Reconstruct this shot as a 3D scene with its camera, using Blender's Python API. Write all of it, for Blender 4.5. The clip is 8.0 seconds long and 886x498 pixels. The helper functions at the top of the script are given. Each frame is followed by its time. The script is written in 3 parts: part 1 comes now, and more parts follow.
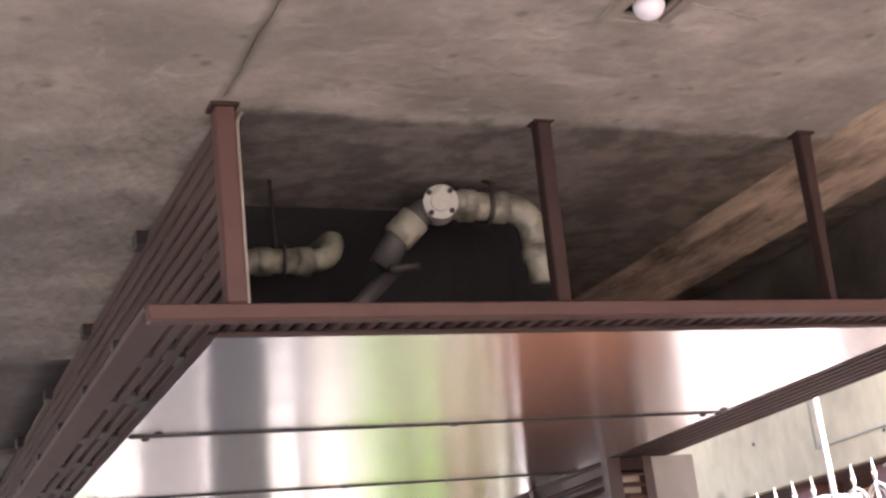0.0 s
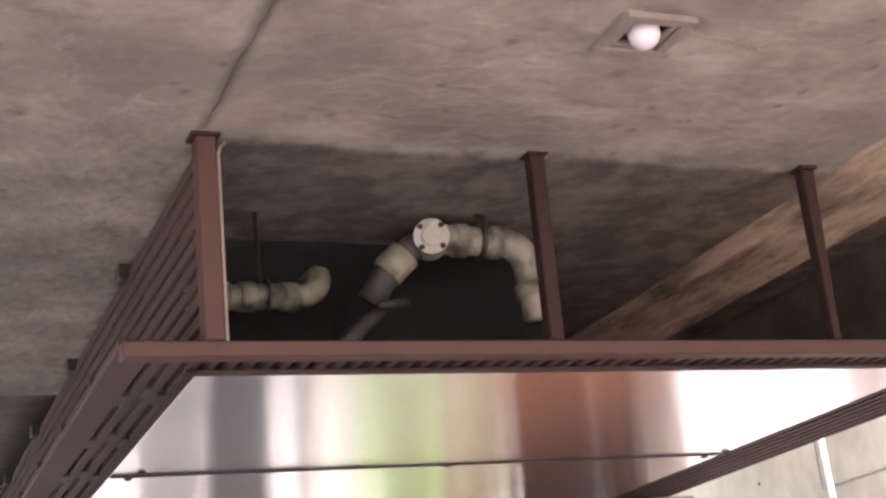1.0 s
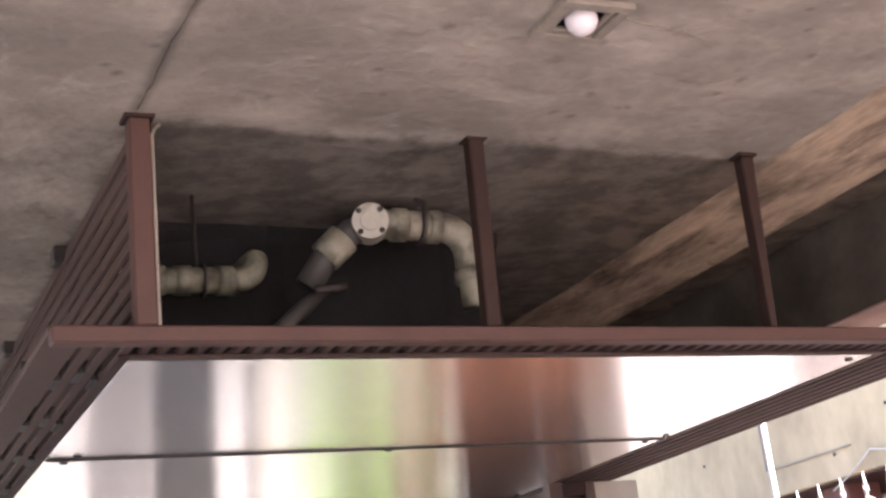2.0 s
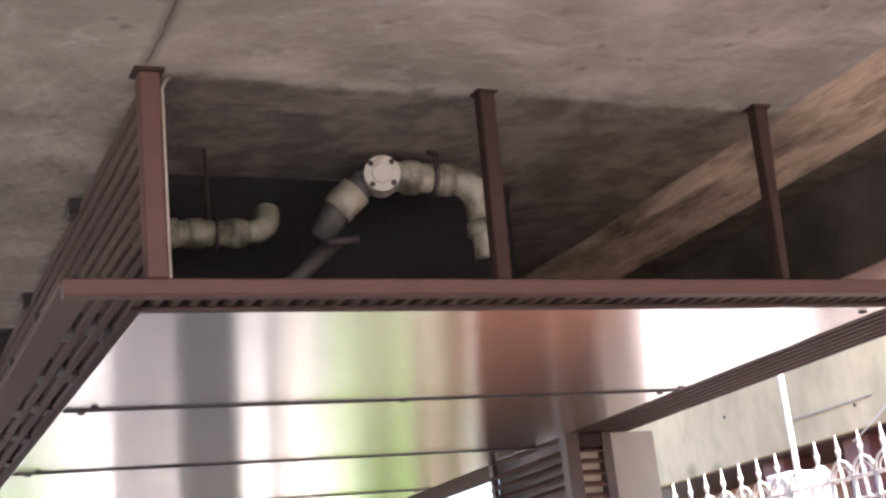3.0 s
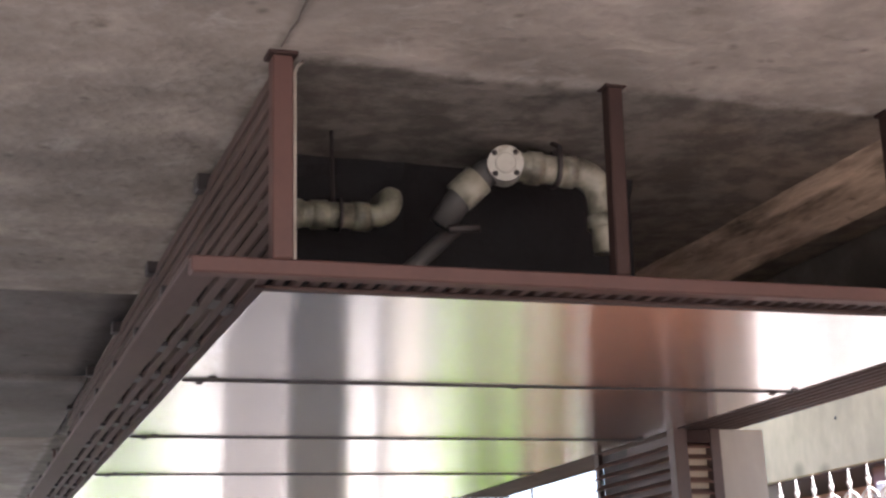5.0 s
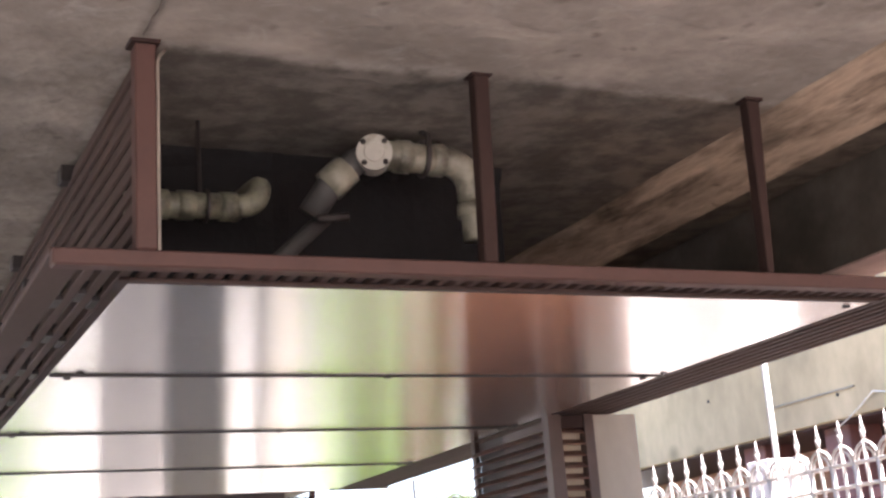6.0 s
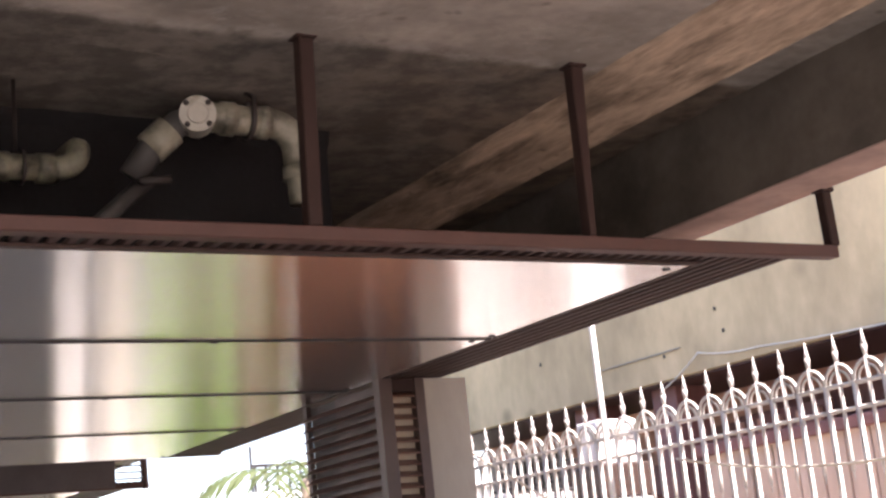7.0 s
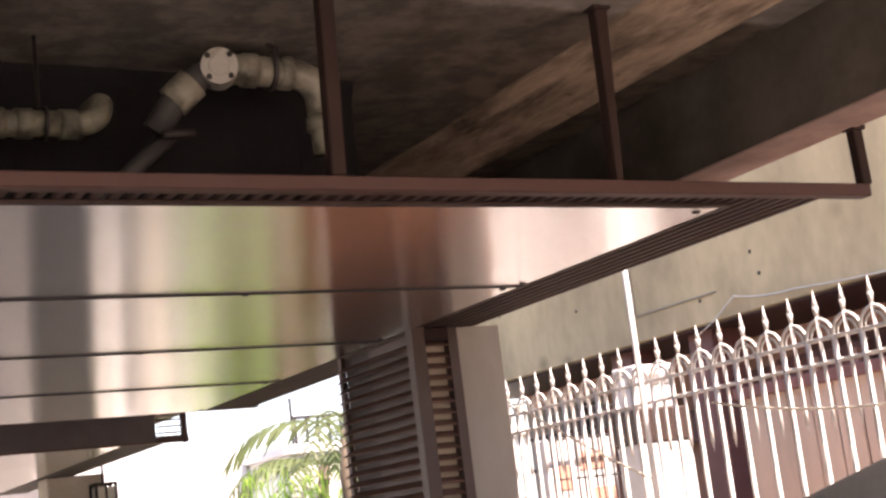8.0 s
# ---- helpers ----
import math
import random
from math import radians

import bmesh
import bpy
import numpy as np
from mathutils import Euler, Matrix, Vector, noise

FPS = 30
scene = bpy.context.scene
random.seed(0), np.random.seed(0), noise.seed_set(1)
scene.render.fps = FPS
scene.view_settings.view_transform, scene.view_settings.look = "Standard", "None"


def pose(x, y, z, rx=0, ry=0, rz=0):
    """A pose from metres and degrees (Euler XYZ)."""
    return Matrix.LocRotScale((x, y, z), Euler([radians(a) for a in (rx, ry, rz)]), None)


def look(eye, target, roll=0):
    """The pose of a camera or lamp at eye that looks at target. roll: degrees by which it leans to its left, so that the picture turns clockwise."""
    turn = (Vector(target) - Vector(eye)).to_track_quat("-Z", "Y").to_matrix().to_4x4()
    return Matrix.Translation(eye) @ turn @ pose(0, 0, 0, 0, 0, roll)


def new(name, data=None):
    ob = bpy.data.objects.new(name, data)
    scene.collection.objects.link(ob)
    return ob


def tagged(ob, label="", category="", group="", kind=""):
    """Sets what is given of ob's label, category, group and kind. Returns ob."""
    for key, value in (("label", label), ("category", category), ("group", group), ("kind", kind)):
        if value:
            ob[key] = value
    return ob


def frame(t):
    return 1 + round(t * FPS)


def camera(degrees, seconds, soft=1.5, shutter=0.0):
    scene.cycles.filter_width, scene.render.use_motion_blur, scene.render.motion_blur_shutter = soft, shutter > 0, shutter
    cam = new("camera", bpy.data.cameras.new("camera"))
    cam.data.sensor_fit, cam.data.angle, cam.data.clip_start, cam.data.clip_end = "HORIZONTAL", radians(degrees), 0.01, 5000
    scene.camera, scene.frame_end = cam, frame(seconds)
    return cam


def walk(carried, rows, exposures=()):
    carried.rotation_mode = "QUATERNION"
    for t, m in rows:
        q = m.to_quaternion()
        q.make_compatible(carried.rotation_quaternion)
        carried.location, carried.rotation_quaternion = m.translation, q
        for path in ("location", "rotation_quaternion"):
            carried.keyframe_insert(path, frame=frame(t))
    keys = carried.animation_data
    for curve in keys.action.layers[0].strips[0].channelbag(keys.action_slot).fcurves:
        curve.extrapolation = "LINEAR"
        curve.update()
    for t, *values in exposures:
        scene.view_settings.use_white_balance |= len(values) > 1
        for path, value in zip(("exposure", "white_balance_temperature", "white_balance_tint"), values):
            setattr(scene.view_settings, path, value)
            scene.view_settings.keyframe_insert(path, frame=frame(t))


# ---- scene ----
cam = camera(34.1, 8.0, soft=2.6)
PATH = [
    (0, (-0.875, -3.193, 1.486), (-0.087, -1.455, 2.083), -7.2),
    (0.5, (-0.826, -3.134, 1.506), (-0.08, -1.384, 2.121), -6.7),
    (1, (-0.779, -3.102, 1.526), (-0.002, -1.374, 2.168), -6.8),
    (1.5, (-0.756, -3.104, 1.526), (0.057, -1.39, 2.16), -6.5),
    (1.7, (-0.745, -3.099, 1.537), (0.08, -1.387, 2.159), -6.6),
    (2.8, (-0.709, -3.134, 1.535), (0.127, -1.412, 2.116), -7.6),
    (3, (-0.702, -3.127, 1.538), (0.103, -1.38, 2.086), -6.6),
    (3.5, (-0.708, -3.134, 1.55), (0.015, -1.334, 2.035), -3.7),
    (4, (-0.721, -3.133, 1.555), (-0.086, -1.298, 2.034), -2.5),
    (4.2, (-0.73, -3.144, 1.557), (-0.111, -1.306, 2.044), -2.2),
    (5.3, (-0.732, -3.159, 1.563), (-0.048, -1.36, 2.105), -2.9),
    (5.5, (-0.73, -3.164, 1.553), (-0.029, -1.371, 2.097), -3.3),
    (6, (-0.702, -3.161, 1.553), (0.113, -1.407, 2.063), -4.5),
    (6.5, (-0.681, -3.158, 1.549), (0.246, -1.446, 2.009), -4.8),
    (7, (-0.664, -3.17, 1.544), (0.349, -1.504, 1.989), -6.0),
    (7.5, (-0.645, -3.164, 1.539), (0.372, -1.488, 1.936), -6.5),
    (8, (-0.628, -3.165, 1.54), (0.341, -1.458, 1.923), -6.9),
]
walk(
    cam,
    [(t, look(eye, target, roll)) for t, eye, target, roll in PATH],
    [(0.0, 2.54, 6300, 26), (1.5, 2.56, 6320, 26), (3.0, 2.5, 6170, 24), (3.5, 2.09, 6070, 24), (4.0, 1.89, 6070, 24), (5.5, 2.44, 6170, 22), (6.0, 2.34, 6270, 23), (6.5, 2.0, 6420, 24), (7.0, 1.92, 6570, 25), (8.0, 1.66, 7220, 28)],
)
# END OF PATH

# ---------- light ----------
world = bpy.data.worlds.new("sky")
scene.world = world
world.use_nodes = True
wn = world.node_tree
sky = wn.nodes.new("ShaderNodeTexSky")
sky.sky_type, sky.sun_disc = "NISHITA", False
SUN_AZ, SUN_EL = 160.0, 56.0  # compass-like: degrees clockwise from +y
sky.sun_elevation, sky.sun_rotation = radians(SUN_EL), radians(SUN_AZ)
wn.links.new(sky.outputs[0], wn.nodes["Background"].inputs[0])
wn.nodes["Background"].inputs[1].default_value = 0.14
sun = new("sun", bpy.data.lights.new("sun", "SUN"))
sun.data.energy, sun.data.angle, sun.data.color = 5.0, radians(0.6), (1.0, 0.93, 0.83)
sx, sy = math.sin(radians(SUN_AZ)) * math.cos(radians(SUN_EL)), math.cos(radians(SUN_AZ)) * math.cos(radians(SUN_EL))
sun.matrix_world = look((sx * 50, sy * 50, math.sin(radians(SUN_EL)) * 50), (0, 0, 0))


# ---------- materials ----------
def material(name, colour, rough=0.6, metal=0.0, vary=0.25, scale=6.0, fine=60.0, bump=0.15, stretch=(1, 1, 1), stain=None, stain_scale=1.2, stain_at=(0.5, 0.65), per=0.0, pits=0.0):
    """Colour with variation at two scales, stains and fine relief; per: how much single pieces differ."""
    m = bpy.data.materials.new(name)
    m.use_nodes = True
    nt = m.node_tree
    n, l = nt.nodes, nt.links
    b = n["Principled BSDF"]
    geo = n.new("ShaderNodeNewGeometry")
    mp = n.new("ShaderNodeMapping")
    mp.inputs["Scale"].default_value = stretch
    l.new(geo.outputs["Position"], mp.inputs[0])
    big, small = n.new("ShaderNodeTexNoise"), n.new("ShaderNodeTexNoise")
    for tex, s, d in ((big, scale, 6), (small, fine, 4)):
        tex.inputs["Scale"].default_value, tex.inputs["Detail"].default_value = s, d
        l.new(mp.outputs[0], tex.inputs["Vector"])
    add = n.new("ShaderNodeMath")
    add.operation = "MULTIPLY_ADD"
    add.inputs[1].default_value = 0.35
    l.new(small.outputs[0], add.inputs[0])
    l.new(big.outputs[0], add.inputs[2])
    ramp = n.new("ShaderNodeMapRange")
    ramp.inputs[1].default_value, ramp.inputs[2].default_value = 0.4, 0.95
    ramp.inputs[3].default_value, ramp.inputs[4].default_value = 1 - vary, 1 + vary
    l.new(add.outputs[0], ramp.inputs[0])
    out = ramp.outputs[0]
    if per:
        info = n.new("ShaderNodeObjectInfo")
        pr = n.new("ShaderNodeMapRange")
        pr.inputs[3].default_value, pr.inputs[4].default_value = 1 - per, 1 + per
        l.new(info.outputs["Random"], pr.inputs[0])
        mul = n.new("ShaderNodeMath")
        mul.operation = "MULTIPLY"
        l.new(out, mul.inputs[0])
        l.new(pr.outputs[0], mul.inputs[1])
        out = mul.outputs[0]
    tint = n.new("ShaderNodeVectorMath")
    tint.operation = "SCALE"
    tint.inputs[0].default_value = colour
    l.new(out, tint.inputs["Scale"])
    col = tint.outputs[0]
    if stain:
        st = n.new("ShaderNodeTexNoise")
        st.inputs["Scale"].default_value, st.inputs["Detail"].default_value, st.inputs["Roughness"].default_value = stain_scale, 7, 0.62
        l.new(mp.outputs[0], st.inputs["Vector"])
        sr = n.new("ShaderNodeMapRange")
        sr.inputs[1].default_value, sr.inputs[2].default_value = stain_at
        l.new(st.outputs[0], sr.inputs[0])
        mix = n.new("ShaderNodeMix")
        mix.data_type = "RGBA"
        mix.inputs["B"].default_value = (*stain, 1)
        l.new(sr.outputs[0], mix.inputs["Factor"])
        l.new(col, mix.inputs["A"])
        col = mix.outputs["Result"]
    if pits:
        vo, vr, warp = n.new("ShaderNodeTexVoronoi"), n.new("ShaderNodeMapRange"), n.new("ShaderNodeVectorMath")
        warp.operation = "MULTIPLY_ADD"
        warp.inputs[1].default_value = (0.12, 0.12, 0.12)
        l.new(big.outputs["Color"], warp.inputs[0])
        l.new(geo.outputs["Position"], warp.inputs[2])
        l.new(warp.outputs[0], vo.inputs["Vector"])
        vo.inputs["Scale"].default_value, vo.inputs["Randomness"].default_value = pits, 1.0
        vr.inputs[1].default_value, vr.inputs[2].default_value = 0.05, 0.17
        vr.inputs[3].default_value, vr.inputs[4].default_value = 0.62, 1.0
        l.new(vo.outputs["Distance"], vr.inputs[0])
        pm = n.new("ShaderNodeVectorMath")
        pm.operation = "SCALE"
        l.new(col, pm.inputs[0])
        l.new(vr.outputs[0], pm.inputs["Scale"])
        col = pm.outputs[0]
    l.new(col, b.inputs["Base Color"])
    b.inputs["Roughness"].default_value, b.inputs["Metallic"].default_value = rough, metal
    b.inputs["Specular IOR Level"].default_value = 0.28 if rough > 0.7 else 0.5
    if bump:
        bp = n.new("ShaderNodeBump")
        bp.inputs["Strength"].default_value, bp.inputs["Distance"].default_value = bump, 0.02
        l.new(add.outputs[0], bp.inputs["Height"])
        l.new(bp.outputs[0], b.inputs["Normal"])
    return m


CONCRETE = material("ceiling_plaster", (0.335, 0.304, 0.264), 0.9, 0, 0.4, 4.2, 26, 1.0, (0.9, 1.05, 1), (0.215, 0.196, 0.172), 1.7, (0.46, 0.7), pits=8.0)


def wear_and_shade(m, bare, brown, pale):
    """Limewash that ends raggedly above the canopy: bare concrete beyond, darkened for the void's shade, a pale bloom
    along the edge, browner by the beam.
    """
    n, l = m.node_tree.nodes, m.node_tree.links
    old = n["Principled BSDF"].inputs["Base Color"].links[0].from_socket
    geo, sep, ns, fine = n.new("ShaderNodeNewGeometry"), n.new("ShaderNodeSeparateXYZ"), n.new("ShaderNodeTexNoise"), n.new("ShaderNodeTexNoise")
    l.new(geo.outputs["Position"], sep.inputs[0])
    for tex, sc, dt in ((ns, 3.2, 7), (fine, 8.0, 8)):
        tex.inputs["Scale"].default_value, tex.inputs["Detail"].default_value, tex.inputs["Roughness"].default_value = sc, dt, 0.65
        l.new(geo.outputs["Position"], tex.inputs["Vector"])

    def op(kind, a, b, c=None):
        q = n.new("ShaderNodeMath")
        q.operation = kind
        for k, v in enumerate((a, b, c)):
            if isinstance(v, (int, float)):
                q.inputs[k].default_value = v
            elif v is not None:
                l.new(v, q.inputs[k])
        return q.outputs[0]

    def step(v, a, b):
        q = n.new("ShaderNodeMapRange")
        q.interpolation_type = "SMOOTHSTEP"
        q.inputs[1].default_value, q.inputs[2].default_value = a, b
        l.new(v, q.inputs[0])
        return q.outputs[0]

    def mix(f, a, b):
        q = n.new("ShaderNodeMix")
        q.data_type = "RGBA"
        l.new(f, q.inputs["Factor"])
        for v, key in ((a, "A"), (b, "B")):
            if isinstance(v, tuple):
                q.inputs[key].default_value = (*v, 1)
            else:
                l.new(v, q.inputs[key])
        return q.outputs["Result"]

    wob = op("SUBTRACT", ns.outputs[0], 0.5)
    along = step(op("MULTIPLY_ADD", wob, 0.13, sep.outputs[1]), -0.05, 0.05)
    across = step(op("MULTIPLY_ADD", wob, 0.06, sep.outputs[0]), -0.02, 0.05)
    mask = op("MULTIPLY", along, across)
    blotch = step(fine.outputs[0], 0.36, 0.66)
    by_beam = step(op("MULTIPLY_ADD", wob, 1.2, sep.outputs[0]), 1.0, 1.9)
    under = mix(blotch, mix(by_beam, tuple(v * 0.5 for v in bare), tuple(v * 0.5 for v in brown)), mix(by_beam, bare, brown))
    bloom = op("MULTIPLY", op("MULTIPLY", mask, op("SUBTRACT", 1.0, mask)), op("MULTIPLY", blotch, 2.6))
    # pale trowel scuffs on the limewash, and a dark stain that follows the joint
    scuff = n.new("ShaderNodeTexNoise")
    scuff.inputs["Scale"].default_value, scuff.inputs["Detail"].default_value, scuff.inputs["Roughness"].default_value, scuff.inputs["Distortion"].default_value = 5.5, 9, 0.7, 0.6
    l.new(geo.outputs["Position"], scuff.inputs["Vector"])
    washed = mix(op("MULTIPLY", step(scuff.outputs[0], 0.55, 0.7), 0.55), old, pale)
    washed = mix(op("MULTIPLY", step(scuff.outputs[0], 0.43, 0.3), 0.5), washed, tuple(v * 0.8 for v in bare))
    off = op("ABSOLUTE", op("MULTIPLY_ADD", wob, 0.05, op("SUBTRACT", sep.outputs[0], 0.013)), 0.0)
    washed = mix(op("MULTIPLY", op("MULTIPLY", step(off, 0.028, 0.004), step(sep.outputs[1], 0.02, -0.06)), op("MULTIPLY", step(ns.outputs[0], 0.2, 0.8), 0.7)), washed, tuple(v * 0.6 for v in bare))
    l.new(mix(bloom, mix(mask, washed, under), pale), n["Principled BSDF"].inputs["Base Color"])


# the bare colours include the shade above the canopy
wear_and_shade(CONCRETE, (0.2, 0.184, 0.16), (0.205, 0.165, 0.128), (0.44, 0.42, 0.38))
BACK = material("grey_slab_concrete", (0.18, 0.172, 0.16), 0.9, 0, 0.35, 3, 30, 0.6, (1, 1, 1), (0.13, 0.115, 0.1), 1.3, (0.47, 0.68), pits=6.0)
# concrete colours that carry light: gold-lit strip, shaded beam side, lit pink underside
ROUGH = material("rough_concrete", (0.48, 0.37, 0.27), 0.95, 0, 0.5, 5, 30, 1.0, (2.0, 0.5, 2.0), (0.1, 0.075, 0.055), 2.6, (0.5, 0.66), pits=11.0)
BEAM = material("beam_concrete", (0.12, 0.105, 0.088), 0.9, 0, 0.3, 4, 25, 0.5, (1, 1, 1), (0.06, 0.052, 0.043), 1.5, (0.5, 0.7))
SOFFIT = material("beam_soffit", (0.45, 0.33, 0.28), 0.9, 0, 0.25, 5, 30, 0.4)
BROWN = material("brown_paint", (0.078, 0.036, 0.029), 0.6, 0, 0.15, 7, 70, 0.08, per=0.06)
# brown paint darkened for the shade on the inner posts; trims share it
DULL = material("shaded_brown_paint", (0.036, 0.02, 0.017), 0.75, 0, 0.25, 7, 70, 0.1, per=0.06)
CASING = material("reddish_brown_paint", (0.125, 0.064, 0.046), 0.5, 0, 0.25, 6, 50, 0.1, per=0.08)
STILE = material("brown_casing_paint", (0.055, 0.034, 0.028), 0.5, 0, 0.25, 6, 50, 0.1, per=0.06)
LINING = material("dusty_tan_board", (0.4, 0.34, 0.26), 0.8, 0, 0.15, 4, 40, 0.1)
BLADE = material("dusty_brown_paint", (0.08, 0.054, 0.047), 0.72, 0, 0.2, 6, 60, 0.1, (1, 0.3, 1), per=0.08)
BAR = material("brown_bar_paint", (0.068, 0.041, 0.034), 0.7, 0, 0.2, 6, 60, 0.1, per=0.15)
MAUVE = material("mauve_grey_board", (0.1, 0.088, 0.09), 0.7, 0, 0.2, 5, 50, 0.1)
MAUVE_PALE = material("pale_mauve_board", (0.2, 0.18, 0.18), 0.75, 0, 0.25, 5, 50, 0.1)
DARK = material("dark_steel", (0.03, 0.025, 0.024), 0.6, 0, 0.3, 9, 60, 0.1)
PVC = material("grimy_pvc", (0.27, 0.26, 0.205), 0.45, 0, 0.35, 9, 50, 0.1, (1, 1, 1), (0.075, 0.07, 0.052), 11.0, (0.47, 0.68))
PVC_OLD = material("very_grimy_pvc", (0.17, 0.17, 0.125), 0.5, 0, 0.4, 9, 50, 0.15, (1, 1, 1), (0.03, 0.03, 0.022), 11.0, (0.43, 0.64))
CAP = material("white_pvc", (0.4, 0.39, 0.34), 0.4, 0, 0.12, 9, 50, 0.05, (1, 1, 1), (0.2, 0.19, 0.14), 9.0, (0.56, 0.7))
# pipe grey lowered almost to black for the shade deep in the void
PVC_DIM = material("shaded_grey_pvc", (0.06, 0.058, 0.056), 0.6, 0, 0.2, 7, 40, 0.1)
FIXTURE = material("aged_ivory_trim", (0.28, 0.25, 0.21), 0.55, 0, 0.2, 20, 90, 0.1)
BULB = material("frosted_glass_bulb", (0.82, 0.8, 0.84), 0.3, 0, 0.04, 9, 60, 0.0)
WHITE_COL = material("column_paint", (0.35, 0.325, 0.28), 0.8, 0, 0.15, 3, 25, 0.25, (1, 1, 0.5), (0.3, 0.27, 0.23), 1.6, (0.52, 0.75))
FENCE = material("white_enamel", (0.7, 0.68, 0.64), 0.4, 0, 0.08, 9, 60, 0.05)
FLOOR = material("porch_floor", (0.19, 0.172, 0.155), 0.5, 0, 0.2, 2, 20, 0.15)
GROUND = material("pale_sandy_ground", (0.4, 0.365, 0.31), 0.95, 0, 0.3, 0.6, 12, 0.4)
# unseen ground, its colour darkened for the shade that the sheets reflect
SOIL = material("dark_green_ground", (0.06, 0.085, 0.034), 0.95, 0, 0.45, 1.5, 14, 0.5, (1, 1, 1), (0.1, 0.075, 0.05), 1.1, (0.5, 0.66))
PAVING = material("sunlit_cement", (0.31, 0.272, 0.222), 0.9, 0, 0.25, 0.8, 12, 0.3)
BRICK_DUST = material("brick_dust_cement", (0.38, 0.225, 0.165), 0.9, 0, 0.25, 0.8, 12, 0.3)
WHITEWASH = material("whitewashed_wall", (0.75, 0.74, 0.72), 0.85, 0, 0.1, 1.2, 15, 0.2)
HOUSE_BEIGE = material("beige_render", (0.6, 0.455, 0.265), 0.9, 0, 0.28, 0.9, 10, 0.3, (1, 1, 0.6), (0.36, 0.27, 0.155), 0.8, (0.5, 0.72), pits=1.6)
TERRA = material("terracotta_wash", (0.6, 0.34, 0.255), 0.85, 0, 0.2, 1.5, 15, 0.2)
MAROON = material("maroon_paint", (0.2, 0.085, 0.072), 0.6, 0, 0.25, 3, 30, 0.1)
BOARD = material("pink_tan_board", (0.58, 0.44, 0.34), 0.75, 0, 0.15, 2, 25, 0.15, (2, 2, 0.3), per=0.1)
WALL = material("pale_wall", (0.46, 0.44, 0.41), 0.85, 0, 0.15, 1.2, 15, 0.25, (1, 1, 0.5), (0.3, 0.28, 0.25), 0.9, (0.52, 0.75))
LEAF = material("palm_leaf", (0.1, 0.135, 0.05), 0.5, 0, 0.4, 3, 20, 0.05, per=0.2)
BUSH = material("garden_leaf", (0.2, 0.36, 0.06), 0.5, 0, 0.45, 2, 12, 0.05)
BARK = material("palm_bark", (0.2, 0.16, 0.12), 0.9, 0, 0.3, 8, 40, 0.4)
CABLE = material("pale_cable", (0.7, 0.64, 0.52), 0.5, 0, 0.1, 9, 60, 0.0)
GREY_STONE = material("grey_cement", (0.26, 0.25, 0.24), 0.85, 0, 0.2, 3, 30, 0.3)


def sheet_material():
    """Mill-finish aluminium, rolled along its length, so that highlights stretch across the rolling lines."""
    m = bpy.data.materials.new("rolled_aluminium")
    m.use_nodes = True
    n, l = m.node_tree.nodes, m.node_tree.links
    b = n["Principled BSDF"]
    b.inputs["Metallic"].default_value = 1.0
    geo, mp, ns, rr = n.new("ShaderNodeNewGeometry"), n.new("ShaderNodeMapping"), n.new("ShaderNodeTexNoise"), n.new("ShaderNodeMapRange")
    mp.inputs["Scale"].default_value = (0.5, 30, 1)
    ns.inputs["Scale"].default_value, ns.inputs["Detail"].default_value = 3.0, 5
    l.new(geo.outputs["Position"], mp.inputs[0])
    l.new(mp.outputs[0], ns.inputs["Vector"])
    rr.inputs[3].default_value, rr.inputs[4].default_value = 0.19, 0.215
    l.new(ns.outputs[0], rr.inputs[0])
    l.new(rr.outputs[0], b.inputs["Roughness"])
    mix = n.new("ShaderNodeMix")
    mix.data_type = "RGBA"
    mix.inputs["A"].default_value, mix.inputs["B"].default_value = (0.82, 0.79, 0.76, 1), (0.9, 0.88, 0.86, 1)
    l.new(ns.outputs[0], mix.inputs["Factor"])
    l.new(mix.outputs["Result"], b.inputs["Base Color"])
    b.inputs["Anisotropic"].default_value = 0.88
    tan = n.new("ShaderNodeCombineXYZ")
    tan.inputs[1].default_value = 1.0
    l.new(tan.outputs[0], b.inputs["Tangent"])
    wave, bp = n.new("ShaderNodeTexNoise"), n.new("ShaderNodeBump")
    wave.inputs["Scale"].default_value, wave.inputs["Detail"].default_value = 2.2, 2
    l.new(geo.outputs["Position"], wave.inputs["Vector"])
    bp.inputs["Strength"].default_value, bp.inputs["Distance"].default_value = 0.11, 0.02
    l.new(wave.outputs[0], bp.inputs["Height"])
    roll, bp2 = n.new("ShaderNodeTexNoise"), n.new("ShaderNodeBump")
    mp2 = n.new("ShaderNodeMapping")
    mp2.inputs["Scale"].default_value = (0.7, 38, 1)
    l.new(geo.outputs["Position"], mp2.inputs[0])
    roll.inputs["Scale"].default_value, roll.inputs["Detail"].default_value = 3.0, 4
    l.new(mp2.outputs[0], roll.inputs["Vector"])
    bp2.inputs["Strength"].default_value, bp2.inputs["Distance"].default_value = 0.15, 0.01
    l.new(roll.outputs[0], bp2.inputs["Height"])
    l.new(bp.outputs[0], bp2.inputs["Normal"])
    l.new(bp2.outputs[0], b.inputs["Normal"])
    return m


ALU = sheet_material()


